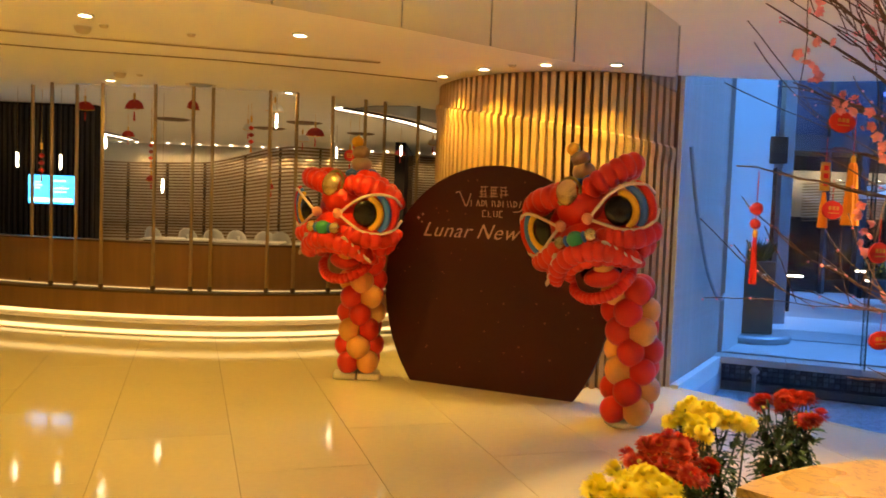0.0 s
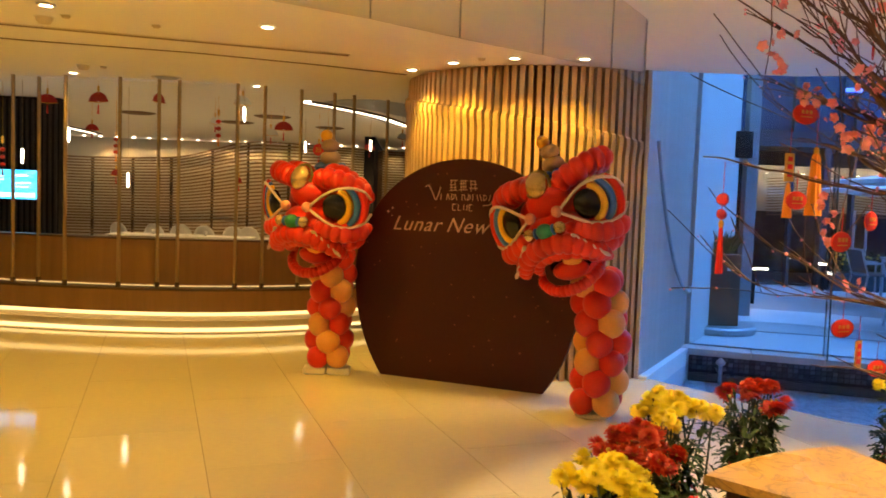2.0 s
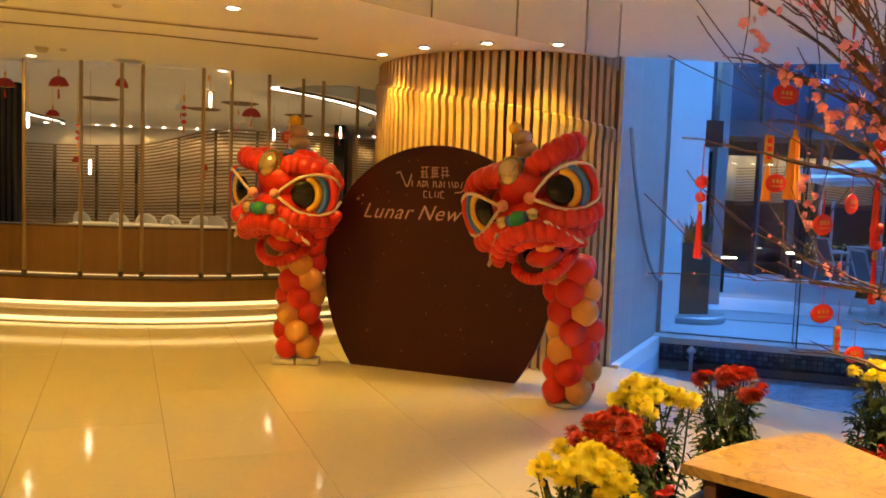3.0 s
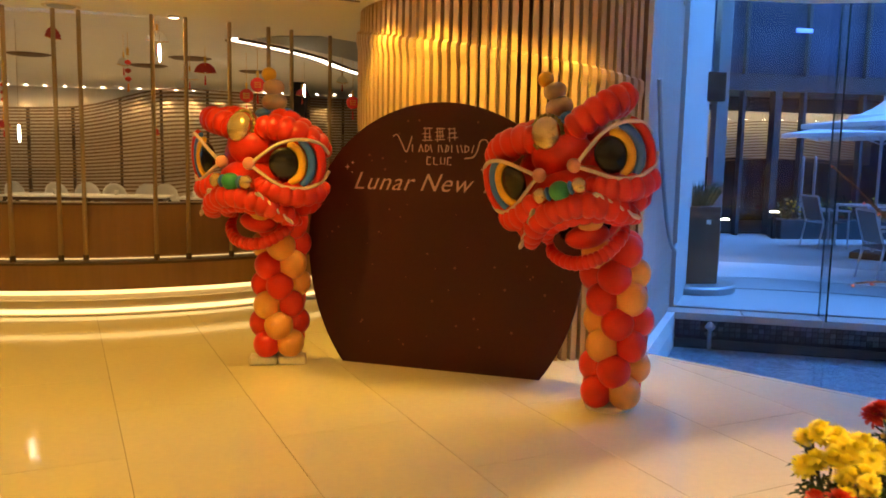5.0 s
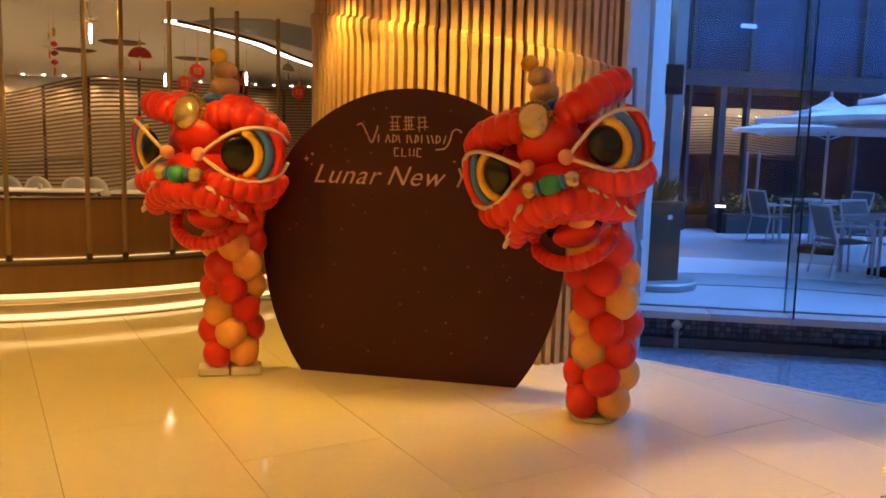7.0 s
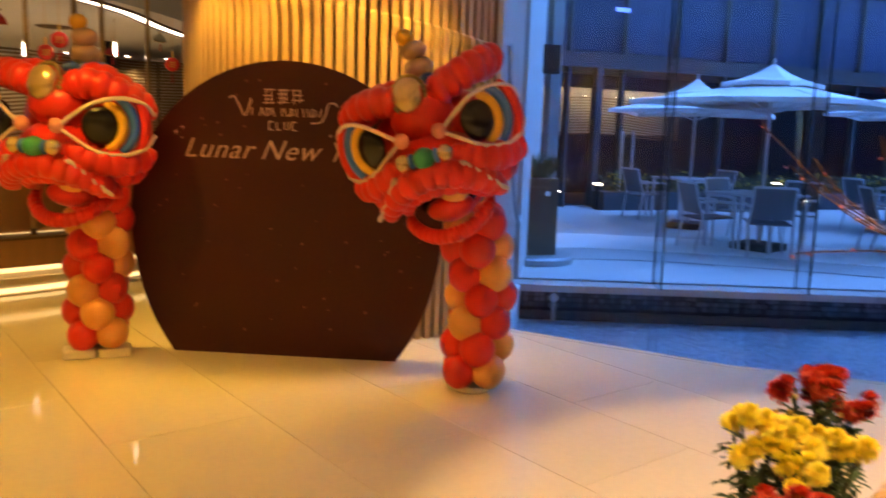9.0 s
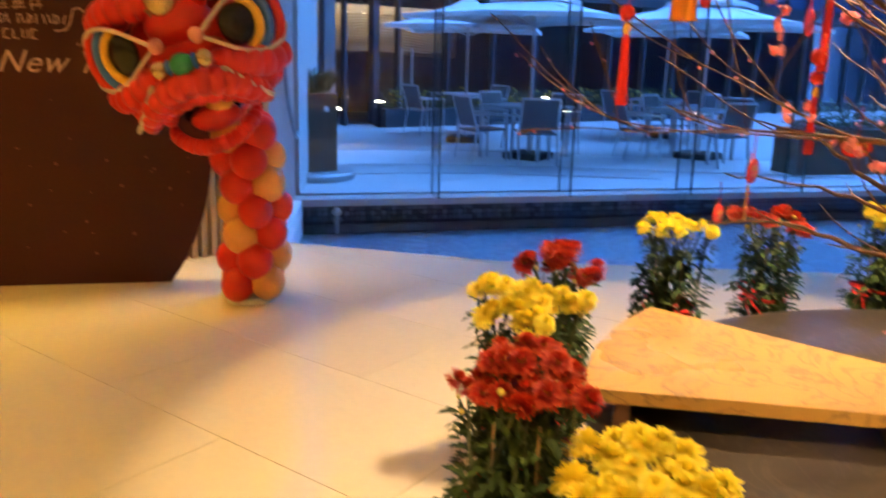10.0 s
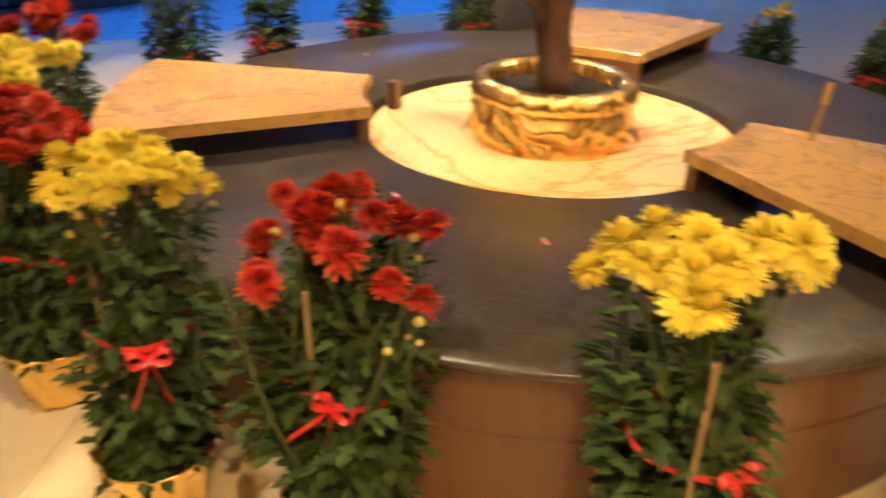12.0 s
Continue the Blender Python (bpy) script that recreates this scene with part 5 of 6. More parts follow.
paper_disc(1.29, 2.70, 1.82, 20, 0.055)
paper_disc(1.263, 2.674, 1.53, 25)
paper_disc(1.253, 2.36, 1.407, 30)
paper_disc(1.40, 2.587, 1.117, 20)
paper_disc(1.42, 2.50, 1.47, 40)
paper_disc(1.70, 2.88, 0.93, 20)
paper_disc(1.46, 2.62, 2.02, 60, 0.042)
paper_disc(1.62, 2.45, 1.18, -30, 0.04)
tassel(1.02, 2.69, 1.43, M_RIBBON, 0.155, 0, True, 0.013)
tassel(1.417, 2.862, 1.70, M_TASSEL, 0.22, 0, False, 0.03)
tassel(1.50, 2.50, 1.56, M_RIBBON, 0.20, 30, True, 0.012)
tassel(1.52, 2.52, 1.30, M_RIBBON, 0.14, 10, True, 0.011)
gold_tag(1.245, 2.70, 1.64, 15)
gold_tag(1.50, 2.66, 1.02, 30, False)
gold_tag(1.80, 2.40, 1.10, 50, False)

# ---- things: poles and paper fans of the dining room ----
pole_at = [(-4.55, 8.86), (-4.22, 8.62), (-4.0, 8.72), (-3.63, 8.50), (-3.07, 8.48), (-2.69, 8.54), (-2.49, 8.57), (-1.90, 8.64), (-1.63, 8.72), (-1.27, 8.90), (-5.2, 8.98), (-5.7, 9.2), (-0.93, 9.10), (-0.72, 9.22), (-0.35, 9.52)]
for x, y in pole_at:
    ob = thing("ceiling_pole", x, y, 0.474, "slim bronze pole from the parapet ledge up to the ceiling", "pole", "poles along the parapet")
    part("shaft", lathe([(0.019, 0.03), (0.019, CEIL - 0.474 - 0.005)], 12), M_BRASS, ob, "", True)
    part("foot", lathe([(0.0, 0.0), (0.026, 0.0), (0.026, 0.05), (0.019, 0.055)], 12), M_WOODDARK, ob, "dark foot collar")


def fan_mesh():
    """A pleated half-round paper fan."""
    bm = bmesh.new()
    n = 18
    inner, outer = [], []
    for i in range(n + 1):
        a = radians(5 + 170 * i / n)
        d = 0.006 * (1 if i % 2 else -1)
        inner.append(bm.verts.new((0.018 * math.cos(a), d * 0.3, 0.018 * math.sin(a))))
        outer.append(bm.verts.new((0.13 * math.cos(a), d, 0.13 * math.sin(a))))
    for i in range(n):
        bm.faces.new((inner[i], outer[i], outer[i + 1], inner[i + 1]))
    return bm


def paper_fan(x, y, z, turn, style="red", size=1.0):
    ob = thing("hanging_fan", x, y, z, {"red": "red pleated paper fan hanging on a gold cord with a tassel", "white": "cream pleated paper fan hanging on a gold cord", "disc": "round red paper disc with gold marks and a tassel"}.get(style) or "string of red and gold paper ornaments hanging from the ceiling", "paper fan", "paper hangings over the parapet", turn)
    top = CEIL - z + 0.02
    part("cord", tube([(0, 0, 0.1 * size), (0, 0, top)], 0.002, 4), M_GOLDPAPER, ob)
    part("gold_bar", box((0, 0, 0.17 * size), (0.028 * size, 0.006, 0.075 * size), None, 0.001), M_GOLDPAPER, ob)
    if style == "disc":
        bm = lathe([(0.0, -0.012), (0.075, -0.010), (0.085, 0.0), (0.075, 0.010), (0.0, 0.012)], 28)
        bmesh.ops.transform(bm, matrix=pose(0, 0, 0.05, 90), verts=bm.verts)
        part("disc", bm, M_REDORN, ob, "round red paper disc")
        for dx, dz, w, h in ((0, 0.075, 0.08, 0.008), (0, 0.05, 0.06, 0.008), (0, 0.022, 0.07, 0.008), (-0.03, 0.05, 0.008, 0.07), (0.03, 0.05, 0.008, 0.07)):
            part("mark", box((dx, -0.014, dz), (w, 0.003, h)), M_GOLDPAPER, ob)
        part("tassel", lathe([(0.0, -0.05), (0.007, -0.06), (0.013, -0.17), (0.0, -0.17)], 10), M_RIBBON, ob)
    elif style in ("red", "white"):
        bm = fan_mesh()
        bmesh.ops.scale(bm, vec=(size, size, size), verts=bm.verts)
        part("fan_leaf", bm, M_FAN if style == "red" else M_PARASOL, ob, "red pleated paper leaf" if style == "red" else "cream pleated paper leaf")
        part("fan_rib", tube([(0.135 * size, 0, 0.012), (0, 0, 0.0), (-0.135 * size, 0, 0.012)], 0.004, 5), M_GOLDPAPER, ob)
        part("tassel", lathe([(0.0, -0.02 * size), (0.007 * size, -0.03 * size), (0.013 * size, -0.14 * size), (0.0, -0.14 * size)], 10), M_RIBBON, ob)
    else:
        for k in range(3):
            part("paper_knot", lathe([(0.0, 0.03), (0.03, 0.012), (0.034, 0.0), (0.03, -0.012), (0.0, -0.03)], 14, c=(0, 0, 0.06 - 0.085 * k)), M_REDORN if k != 1 else M_FAN, ob)
        part("tassel", lathe([(0.0, -0.15), (0.008, -0.16), (0.014, -0.24), (0.0, -0.24)], 10), M_TASSEL, ob)


for x, y, z, turn, style, size in ((-4.13, 9.2, 2.42, 20, "red", 0.8), (-3.57, 9.2, 2.45, -10, "red", 0.9), (-2.90, 9.2, 2.47, 70, "red", 0.85), (-1.97, 9.2, 2.48, 30, "white", 0.8), (-1.80, 11.0, 2.36, 10, "red", 0.95), (-2.43, 10.0, 2.30, 0, "mix", 1), (-2.52, 10.2, 2.34, 60, "white", 0.7),
                                   (-4.03, 11.0, 2.10, 0, "mix", 0.8), (-3.44, 9.4, 1.64, 60, "red", 0.6), (-2.04, 9.4, 1.60, 75, "red", 0.6), (-2.06, 11.5, 2.32, 0, "white", 0.8), (-0.75, 13.0, 2.26, 30, "red", 0.8), (-1.38, 11.5, 2.10, 0, "disc", 1), (-1.20, 11.0, 2.20, 10, "disc", 1), (-0.05, 12.0, 2.08, 0, "disc", 1),
                                   (-4.72, 9.4, 1.84, 10, "mix", 1), (-4.35, 11.0, 2.26, 0, "red", 0.7), (-0.20, 11.4, 2.33, 40, "white", 0.7)):
    paper_fan(x, y, z, turn, style, size)
for x, y, z in ((-4.95, 9.3, 1.84), (-4.78, 9.3, 2.08), (-4.45, 9.3, 1.83), (-4.02, 9.5, 2.10), (-3.34, 9.5, 1.60), (-1.72, 12.6, 2.25), (-0.70, 12.4, 2.30), (-1.95, 9.2, 2.38)):
    ob = thing("pendant_light", x, y, z, "slim glowing pendant lamp on a thin cord", "lamp", "pendants of the dining room")
    part("tube", lathe([(0.0, -0.085), (0.010, -0.08), (0.014, 0.0), (0.010, 0.08), (0.0, 0.085)], 12), M_SMALLLAMP, ob, "glowing glass tube", True)
    part("cord", tube([(0, 0, 0.08), (0, 0, CEIL + 0.03 - z)], 0.002, 4), M_BRASS, ob)


# ---- things: ceiling fixtures ----
def downlight(x, y, z=CEIL):
    ob = thing("downlight", x, y, z - 0.016, "small lit recessed downlight with pale trim ring", "light", "ceiling downlights")
    part("trim", lathe([(0.038, 0.004), (0.055, 0.0), (0.058, 0.008), (0.058, 0.016)], 24), M_WHITE, ob)
    part("lens", lathe([(0.0, 0.006), (0.038, 0.006)], 20), M_DOWN, ob, "glowing lens")


for x, y, *_ in WASHERS + FLOODS:
    downlight(x, y)


def round_fitting(name, x, y, r, h, material, label, category, group):
    ob = thing(name, x, y, CEIL, label, category, group)
    part("body", lathe([(0.0, -h), (r * 0.7, -h), (r, -h * 0.5), (r * 1.05, 0.0)], 24), material, ob, "", True)
    part("rim", lathe([(r * 1.05, -0.004), (r * 1.25, -0.003), (r * 1.27, 0.0)], 24), M_WHITE, ob)


round_fitting("smoke_detector", -2.58, 5.70, 0.055, 0.045, M_WALL, "round smoke detector on the ceiling", "detector", "ceiling detectors")
round_fitting("smoke_detector", -3.17, 7.80, 0.055, 0.045, M_WALL, "round smoke detector on the ceiling", "detector", "ceiling detectors")
for x, y in ((-1.86, 5.82), (0.50, 6.58), (-2.40, 5.62), (-3.0, 7.85)):
    round_fitting("ceiling_sprinkler", x, y, 0.03, 0.02, M_WALL, "small round sprinkler plate on the ceiling", "sprinkler", "ceiling sprinklers")
vent = thing("round_vent", -2.58, 8.42, CEIL, "round grey air diffuser in the ceiling", "vent")
part("disc", lathe([(0.0, -0.012), (0.10, -0.010), (0.115, -0.004), (0.118, 0.0)], 28), M_STEEL, vent)
part("ring", lathe([(0.128, -0.006), (0.15, -0.004), (0.155, 0.0)], 28), M_WALL, vent)
# air slots and the joint line across the ceiling
slot_line = [Vector(p) for p in ((-6.5, 4.95), (-4.4, 5.55), (-2.88, 6.03), (-1.7, 6.36), (-0.58, 6.68))]
slot = thing("air_slot", 0, 0, 0, "long dark linear air slot in the ceiling", "vent", "ceiling air slots")
part("slot", band(slot_line, -0.028, 0.028, CEIL - 0.006, CEIL - 0.001), M_BACKING, slot)
for d in (-0.036, 0.030):
    part("trim", band(slot_line, d, d + 0.007, CEIL - 0.009, CEIL - 0.001), M_WALL, slot)
line2 = [Vector(p) for p in ((-6.5, 5.55), (-4.6, 6.15), (-3.15, 6.61), (-1.91, 6.86), (-0.9, 7.22), (-0.12, 7.58))]
slot = thing("air_slot", 0, 0, 0, "narrow dark joint running across the ceiling", "vent", "ceiling air slots")
part("slot", band(line2, -0.012, 0.012, CEIL - 0.005, CEIL - 0.001), M_BACKING, slot)
part("trim", band(line2, 0.014, 0.020, CEIL - 0.008, CEIL - 0.001), M_WALL, slot)

# hanging glass smoke curtain
curtain = thing("smoke_curtain", 0, 0, 0, "clear glass smoke curtain panels hanging under the ceiling", "glass screen")
c_line = [Vector(p) for p in ((1.39, 5.01), (1.05, 4.47), (0.615, 4.12), (0.175, 3.79), (-0.22, 3.47), (-0.70, 3.15), (-1.25, 2.85))]
for a, b in zip(c_line, c_line[1:]):
    d = (b - a).normalized()
    p = part("pane", band([a + 0.004 * d, b - 0.004 * d], 0.0, 0.010, CEIL - 0.41, CEIL - 0.004), M_CURTAIN, curtain)
    p.visible_shadow = False
    part("pane_joint", box((a.x, a.y, CEIL - 0.207), (0.007, 0.012, 0.40)), M_STEEL, curtain)
# ---- things: dining room ----
screen = thing("wall_screen", -5.33, 10.93, 1.51, "flat wall screen showing a bright blue page", "screen")
part("bezel", box((0, 0, 0), (0.69, 0.03, 0.42), None, 0.006), M_BLACK, screen)
part("picture", box((0, -0.017, 0), (0.655, 0.004, 0.385)), M_SCREEN, screen, "glowing blue picture")
for dx, dz, w, h in ((-0.22, 0.10, 0.12, 0.012), (-0.22, 0.06, 0.16, 0.012), (-0.22, 0.02, 0.10, 0.012), (0.08, 0.12, 0.20, 0.02), (0.10, 0.02, 0.22, 0.012), (0.10, -0.03, 0.18, 0.012), (-0.02, -0.14, 0.58, 0.05)):
    part("text_bar", box((dx, -0.0195, dz), (w, 0.003, h)), M_SCREENTEXT, screen)

wave = thing("wave_screen", 0, 0, 0, "screen of wavy horizontal timber slats before the back wall", "slat screen")


def crest(x):
    s = min(1.0, max(0.0, (x + 5.4) / 2.2))
    s2 = min(1.0, max(0.0, (x + 3.0) / 2.6))
    return 2.20 + 0.40 * s * s * (3 - 2 * s) - 0.10 * s2 * s2 + 0.04 * math.sin(1.1 * x)


for k in range(27):
    bm = bmesh.new()
    rows = []
    for i in range(45):
        x = -8.4 + 9.2 * i / 44
        low = 0.55 + 0.55 * min(1, max(0, (x + 4.2) / 2.6)) ** 2
        z = low + (crest(x) - low) * k / 26
        y = 17.4 + 0.25 * math.sin(0.9 * x) + 0.12 * math.sin(0.5 * k)
        rows.append([bm.verts.new((x, y + dy, z + dz)) for dy, dz in ((-0.03, -0.017), (0.03, -0.017), (0.03, 0.017), (-0.03, 0.017))])
    for lo, hi in zip(rows, rows[1:]):
        for j in range(4):
            bm.faces.new((lo[j], lo[(j + 1) % 4], hi[(j + 1) % 4], hi[j]))
    part("slat", bm, M_SCREENSLAT, wave)
for x in (-7.6, -6.9, -6.1, -5.3, -4.4, -3.6, -2.7, -1.8, -0.9, -0.1):
    part("upright", box((x, 17.47 + 0.25 * math.sin(0.9 * x), crest(x) / 2), (0.05, 0.05, crest(x))), M_WOODDARK, wave)
# wall washers along the back wall
for i in range(26):
    x = -8.2 + 0.36 * i
    y = 18.45 + 0.05 * (x + 8) * 0.6
    ob = thing("wall_washer", x, y, CEIL + 0.012, "small lit downlight grazing the back wall", "light", "wall washers of the dining room")
    part("lens", lathe([(0.0, 0.004), (0.026, 0.004), (0.03, 0.012)], 12), M_SMALLLAMP, ob, "glowing lens")
for i in range(13):
    x = -7.1 + 0.55 * i
    y = np.interp(x, (-9, -5.5, -3, -0.5, 3), (18.6, 19.0, 19.1, 19.6, 20.4))
    lamp("washer_beam", "SPOT", look((x, y - 0.17, CEIL - 0.01), (x, y - 0.02, 1.6)), 10, color=DINEWARM, angle=85, blend=0.9)
# light coves in the dining ceiling
for pts, w, label in ((((-6.55, 13.6), (-6.75, 15.2), (-6.85, 17.6)), 0.16, "long white light slot in the dining room ceiling"), (((-1.40, 10.25), (-1.05, 10.75), (-0.55, 11.7), (-0.18, 12.9), (0.4, 14.4)), 0.15, "curved white light slot in an oval ceiling recess")):
    ob = thing("light_cove", 0, 0, 0, label, "light", "ceiling light slots")
    ln = [Vector((p.x, p.y)) for p in smooth_line(pts, 20)]
    part("diffuser", band(ln, -w / 2, w / 2, CEIL + 0.012, CEIL + 0.028), M_LEDWHITE, ob, "glowing white diffuser")
    part("rim", band(ln, w / 2 + 0.002, w / 2 + 0.03, CEIL + 0.0, CEIL + 0.028), M_BACKING, ob)
    part("rim", band(ln, -w / 2 - 0.03, -w / 2 - 0.002, CEIL + 0.0, CEIL + 0.028), M_BACKING, ob)
ob = thing("ceiling_recess", 0, 0, 0, "dark grey oval recess in the dining room ceiling", "recess")
part("panel", prism([(-1.18, 10.25), (-0.72, 10.75), (-0.2, 11.6), (0.3, 12.6), (0.9, 13.6), (1.6, 12.6), (1.4, 10.8), (0.6, 9.9), (-0.3, 9.75), (-0.9, 9.9)], CEIL + 0.018, CEIL + 0.028), M_STEEL, ob)
for x, y, r in ((-4.3, 12.6, 0.28), (-3.0, 13.6, 0.28), (-2.2, 12.4, 0.28), (-1.5, 14.0, 0.25)):
    ob = thing("round_vent", x, y, CEIL + 0.012, "round dark air diffuser in the dining room ceiling", "vent", "dining room diffusers")
    part("disc", lathe([(0.0, 0.0), (r * 0.8, 0.0), (r, 0.016)], 24), M_BACKING, ob)


def shell_chair(x, y, turn):
    ob = thing("dining_chair", x, y, 0.0, "white moulded dining chair with a rounded back", "chair", "white dining chairs", turn)
    bm = bmesh.new()
    rows = []
    for i in range(9):
        f = i / 8
        z = 0.44 + 0.40 * f
        w = 0.23 * math.sqrt(max(0.06, 1 - (f * 0.98) ** 3.2))
        y0 = 0.20 + 0.07 * f
        rows.append([bm.verts.new((w * c, y0 - 0.09 * c * c * (1 - 0.4 * f), z)) for c in (-1, -0.6, -0.2, 0.2, 0.6, 1)])
    for lo, hi in zip(rows, rows[1:]):
        for j in range(5):
            bm.faces.new((lo[j], lo[j + 1], hi[j + 1], hi[j]))
    bmesh.ops.solidify(bm, geom=bm.faces[:], thickness=0.014)
    part("backrest", bm, M_WHITE, ob, "", True)
    part("seat", box((0, 0.0, 0.445), (0.44, 0.42, 0.03), None, 0.012), M_WHITE, ob)
    for dx in (-0.18, 0.18):
        for dy in (-0.17, 0.17):
            part("leg", tube([(dx * 0.8, dy * 0.8, 0.43), (dx, dy, 0.0)], 0.011, 6), M_ALU, ob)


for x, y, turn in ((-5.15, 16.4, 170), (-4.70, 16.5, 185), (-4.12, 16.2, 175), (-3.62, 16.3, 190), (-3.28, 16.3, 180), (-5.9, 16.6, 160), (-2.65, 16.1, 200)):
    shell_chair(x, y, turn)
for x, y, w in ((-5.0, 15.4, 1.4), (-3.7, 15.3, 1.3), (-2.4, 15.1, 0.9)):
    ob = thing("dining_table", x, y, 0.0, "dining table with a white cloth laid top", "table", "dining tables")
    part("tabletop", box((0, 0, 0.655), (w, 0.7, 0.03), None, 0.006), M_WHITE, ob)
    part("apron", box((0, 0, 0.61), (w - 0.1, 0.6, 0.058)), M_WOODDARK, ob)
    for dx in (-1, 1):
        for dy in (-1, 1):
            part("leg", box((dx * (w / 2 - 0.06), dy * 0.28, 0.29), (0.05, 0.05, 0.58)), M_BLACK, ob)
for x, y in ((-2.25, 15.0), (-2.60, 14.95), (-3.9, 15.2), (-4.9, 15.3)):
    ob = thing("cup", x, y, 0.672, "small white cup on the dining table", "cup", "cups on the tables")
    part("body", lathe([(0.0, 0.0), (0.03, 0.0), (0.034, 0.05), (0.036, 0.09), (0.032, 0.09), (0.03, 0.01)], 16), M_WHITE, ob, "", True)

# ---- terrace ----
setting("terrace_band", band(smooth_line([(3.4, 10.6), (5.2, 10.3), (7.2, 9.0), (9.0, 7.5), (11, 6.0)], 24), 0.0, 1.5, 0.021, 0.026), M_WHITE, "pale curved paving band on the terrace", "pavement")
setting("terrace_joint", band(smooth_line([(4.0, 9.7), (5.2, 9.3), (6.4, 8.5), (7.4, 7.7)], 20), 0.0, 0.025, 0.021, 0.027), M_DECKDARK, "dark curved joint in the terrace paving", "pavement")


def planter(x, y):
    ob = thing("tall_planter", x, y, 0.02, "tall dark square planter with grassy plant on a round base", "planter")
    part("base", lathe([(0.0, 0.0), (0.46, 0.0), (0.47, 0.03), (0.47, 0.07), (0.45, 0.09), (0.0, 0.09)], 32), M_STEEL, ob)
    part("box", box((0, 0, 0.52), (0.40, 0.40, 0.86), None, 0.012), M_WOODDARK, ob)
    part("tag", box((0.06, -0.203, 0.78), (0.05, 0.006, 0.05)), M_WHITE, ob, "small white tag")
    rnd = random.Random(3)
    bm = bmesh.new()
    for k in range(220):
        a, r = rnd.uniform(0, 6.28), 0.17 * math.sqrt(rnd.random())
        p = Vector((r * math.cos(a), r * math.sin(a), 0.95))
        d = Vector((math.cos(a) * rnd.uniform(0.05, 0.7), math.sin(a) * rnd.uniform(0.05, 0.7), 1)).normalized()
        ln = rnd.uniform(0.15, 0.34)
        s = Vector((-math.sin(a), math.cos(a), 0)) * 0.006
        v = [bm.verts.new(q) for q in (p - s, p + s, p + d * ln * 0.6 + s * 0.8, p + d * ln + Vector((d.x, d.y, -0.2)) * 0.06, p + d * ln * 0.6 - s * 0.8)]
        bm.faces.new(v)
    part("grass_plant", bm, M_HEDGE, ob, "spiky green grass plant")


planter(3.72, 9.62)


def parasol(x, y, top, rim, half, turn, vented=True):
    ob = thing("parasol", x, y, 0.02, "white square market parasol, open, on a weighted base", "parasol", "parasols on the terrace", turn)
    part("pole", lathe([(0.022, 0.06), (0.022, top + 0.06)], 12), M_ALU, ob, "", True)
    part("base", box((0, 0, 0.05), (0.55, 0.55, 0.10), None, 0.02), M_BLACK, ob)

    def canopy(h, z_rim, z_top, n):
        bm = bmesh.new()
        rings = []
        for i in range(n + 1):
            f = i / n
            s = h * (1 - f)
            z = z_rim + (z_top - z_rim) * f + 0.05 * math.sin(math.pi * f) * -1
            ring = []
            for k in range(8):
                cx, cy = ((1, 1), (0, 1), (-1, 1), (-1, 0), (-1, -1), (0, -1), (1, -1), (1, 0))[k]
                sag = -0.05 * (1 - f) if k % 2 else 0
                ring.append(bm.verts.new((cx * s * (1 if k % 2 == 0 else 0.97), cy * s * (1 if k % 2 == 0 else 0.97), z - sag * 0.6)))
            rings.append(ring)
        for lo, hi in zip(rings, rings[1:]):
            for k in range(8):
                bm.faces.new((lo[k], lo[(k + 1) % 8], hi[(k + 1) % 8], hi[k]))
        skirt = [bm.verts.new(v.co - Vector((0, 0, 0.06))) for v in rings[0]]
        for k in range(8):
            bm.faces.new((skirt[k], skirt[(k + 1) % 8], rings[0][(k + 1) % 8], rings[0][k]))
        bmesh.ops.remove_doubles(bm, verts=bm.verts, dist=0.001)
        bmesh.ops.solidify(bm, geom=bm.faces[:], thickness=0.008)
        return bm
    can = part("canopy", canopy(half, rim, top - (0.16 if vented else 0), 6), M_PARASOL, ob)
    if vented:
        part("vent_cap", canopy(half * 0.36, top - 0.26, top, 3), M_PARASOL, can)
    for k in range(8):
        cx, cy = ((1, 1), (0, 1), (-1, 1), (-1, 0), (-1, -1), (0, -1), (1, -1), (1, 0))[k]
        part("rib", tube([(cx * half * 0.97, cy * half * 0.97, rim - 0.02), (cx * 0.03, cy * 0.03, top - 0.24)], 0.009, 5), M_ALU, ob)
        part("strut", tube([(cx * half * 0.5, cy * half * 0.5, (rim + top) / 2 - 0.16), (cx * 0.03, cy * 0.03, rim - 0.12)], 0.007, 5), M_ALU, ob)


parasol(7.28, 9.98, 2.44, 1.93, 1.30, 20)
parasol(7.90, 12.3, 2.40, 1.86, 1.15, 45)
parasol(9.75, 8.95, 2.48, 1.93, 1.35, 15)
parasol(12.0, 11.5, 2.5, 1.95, 1.3, 30)


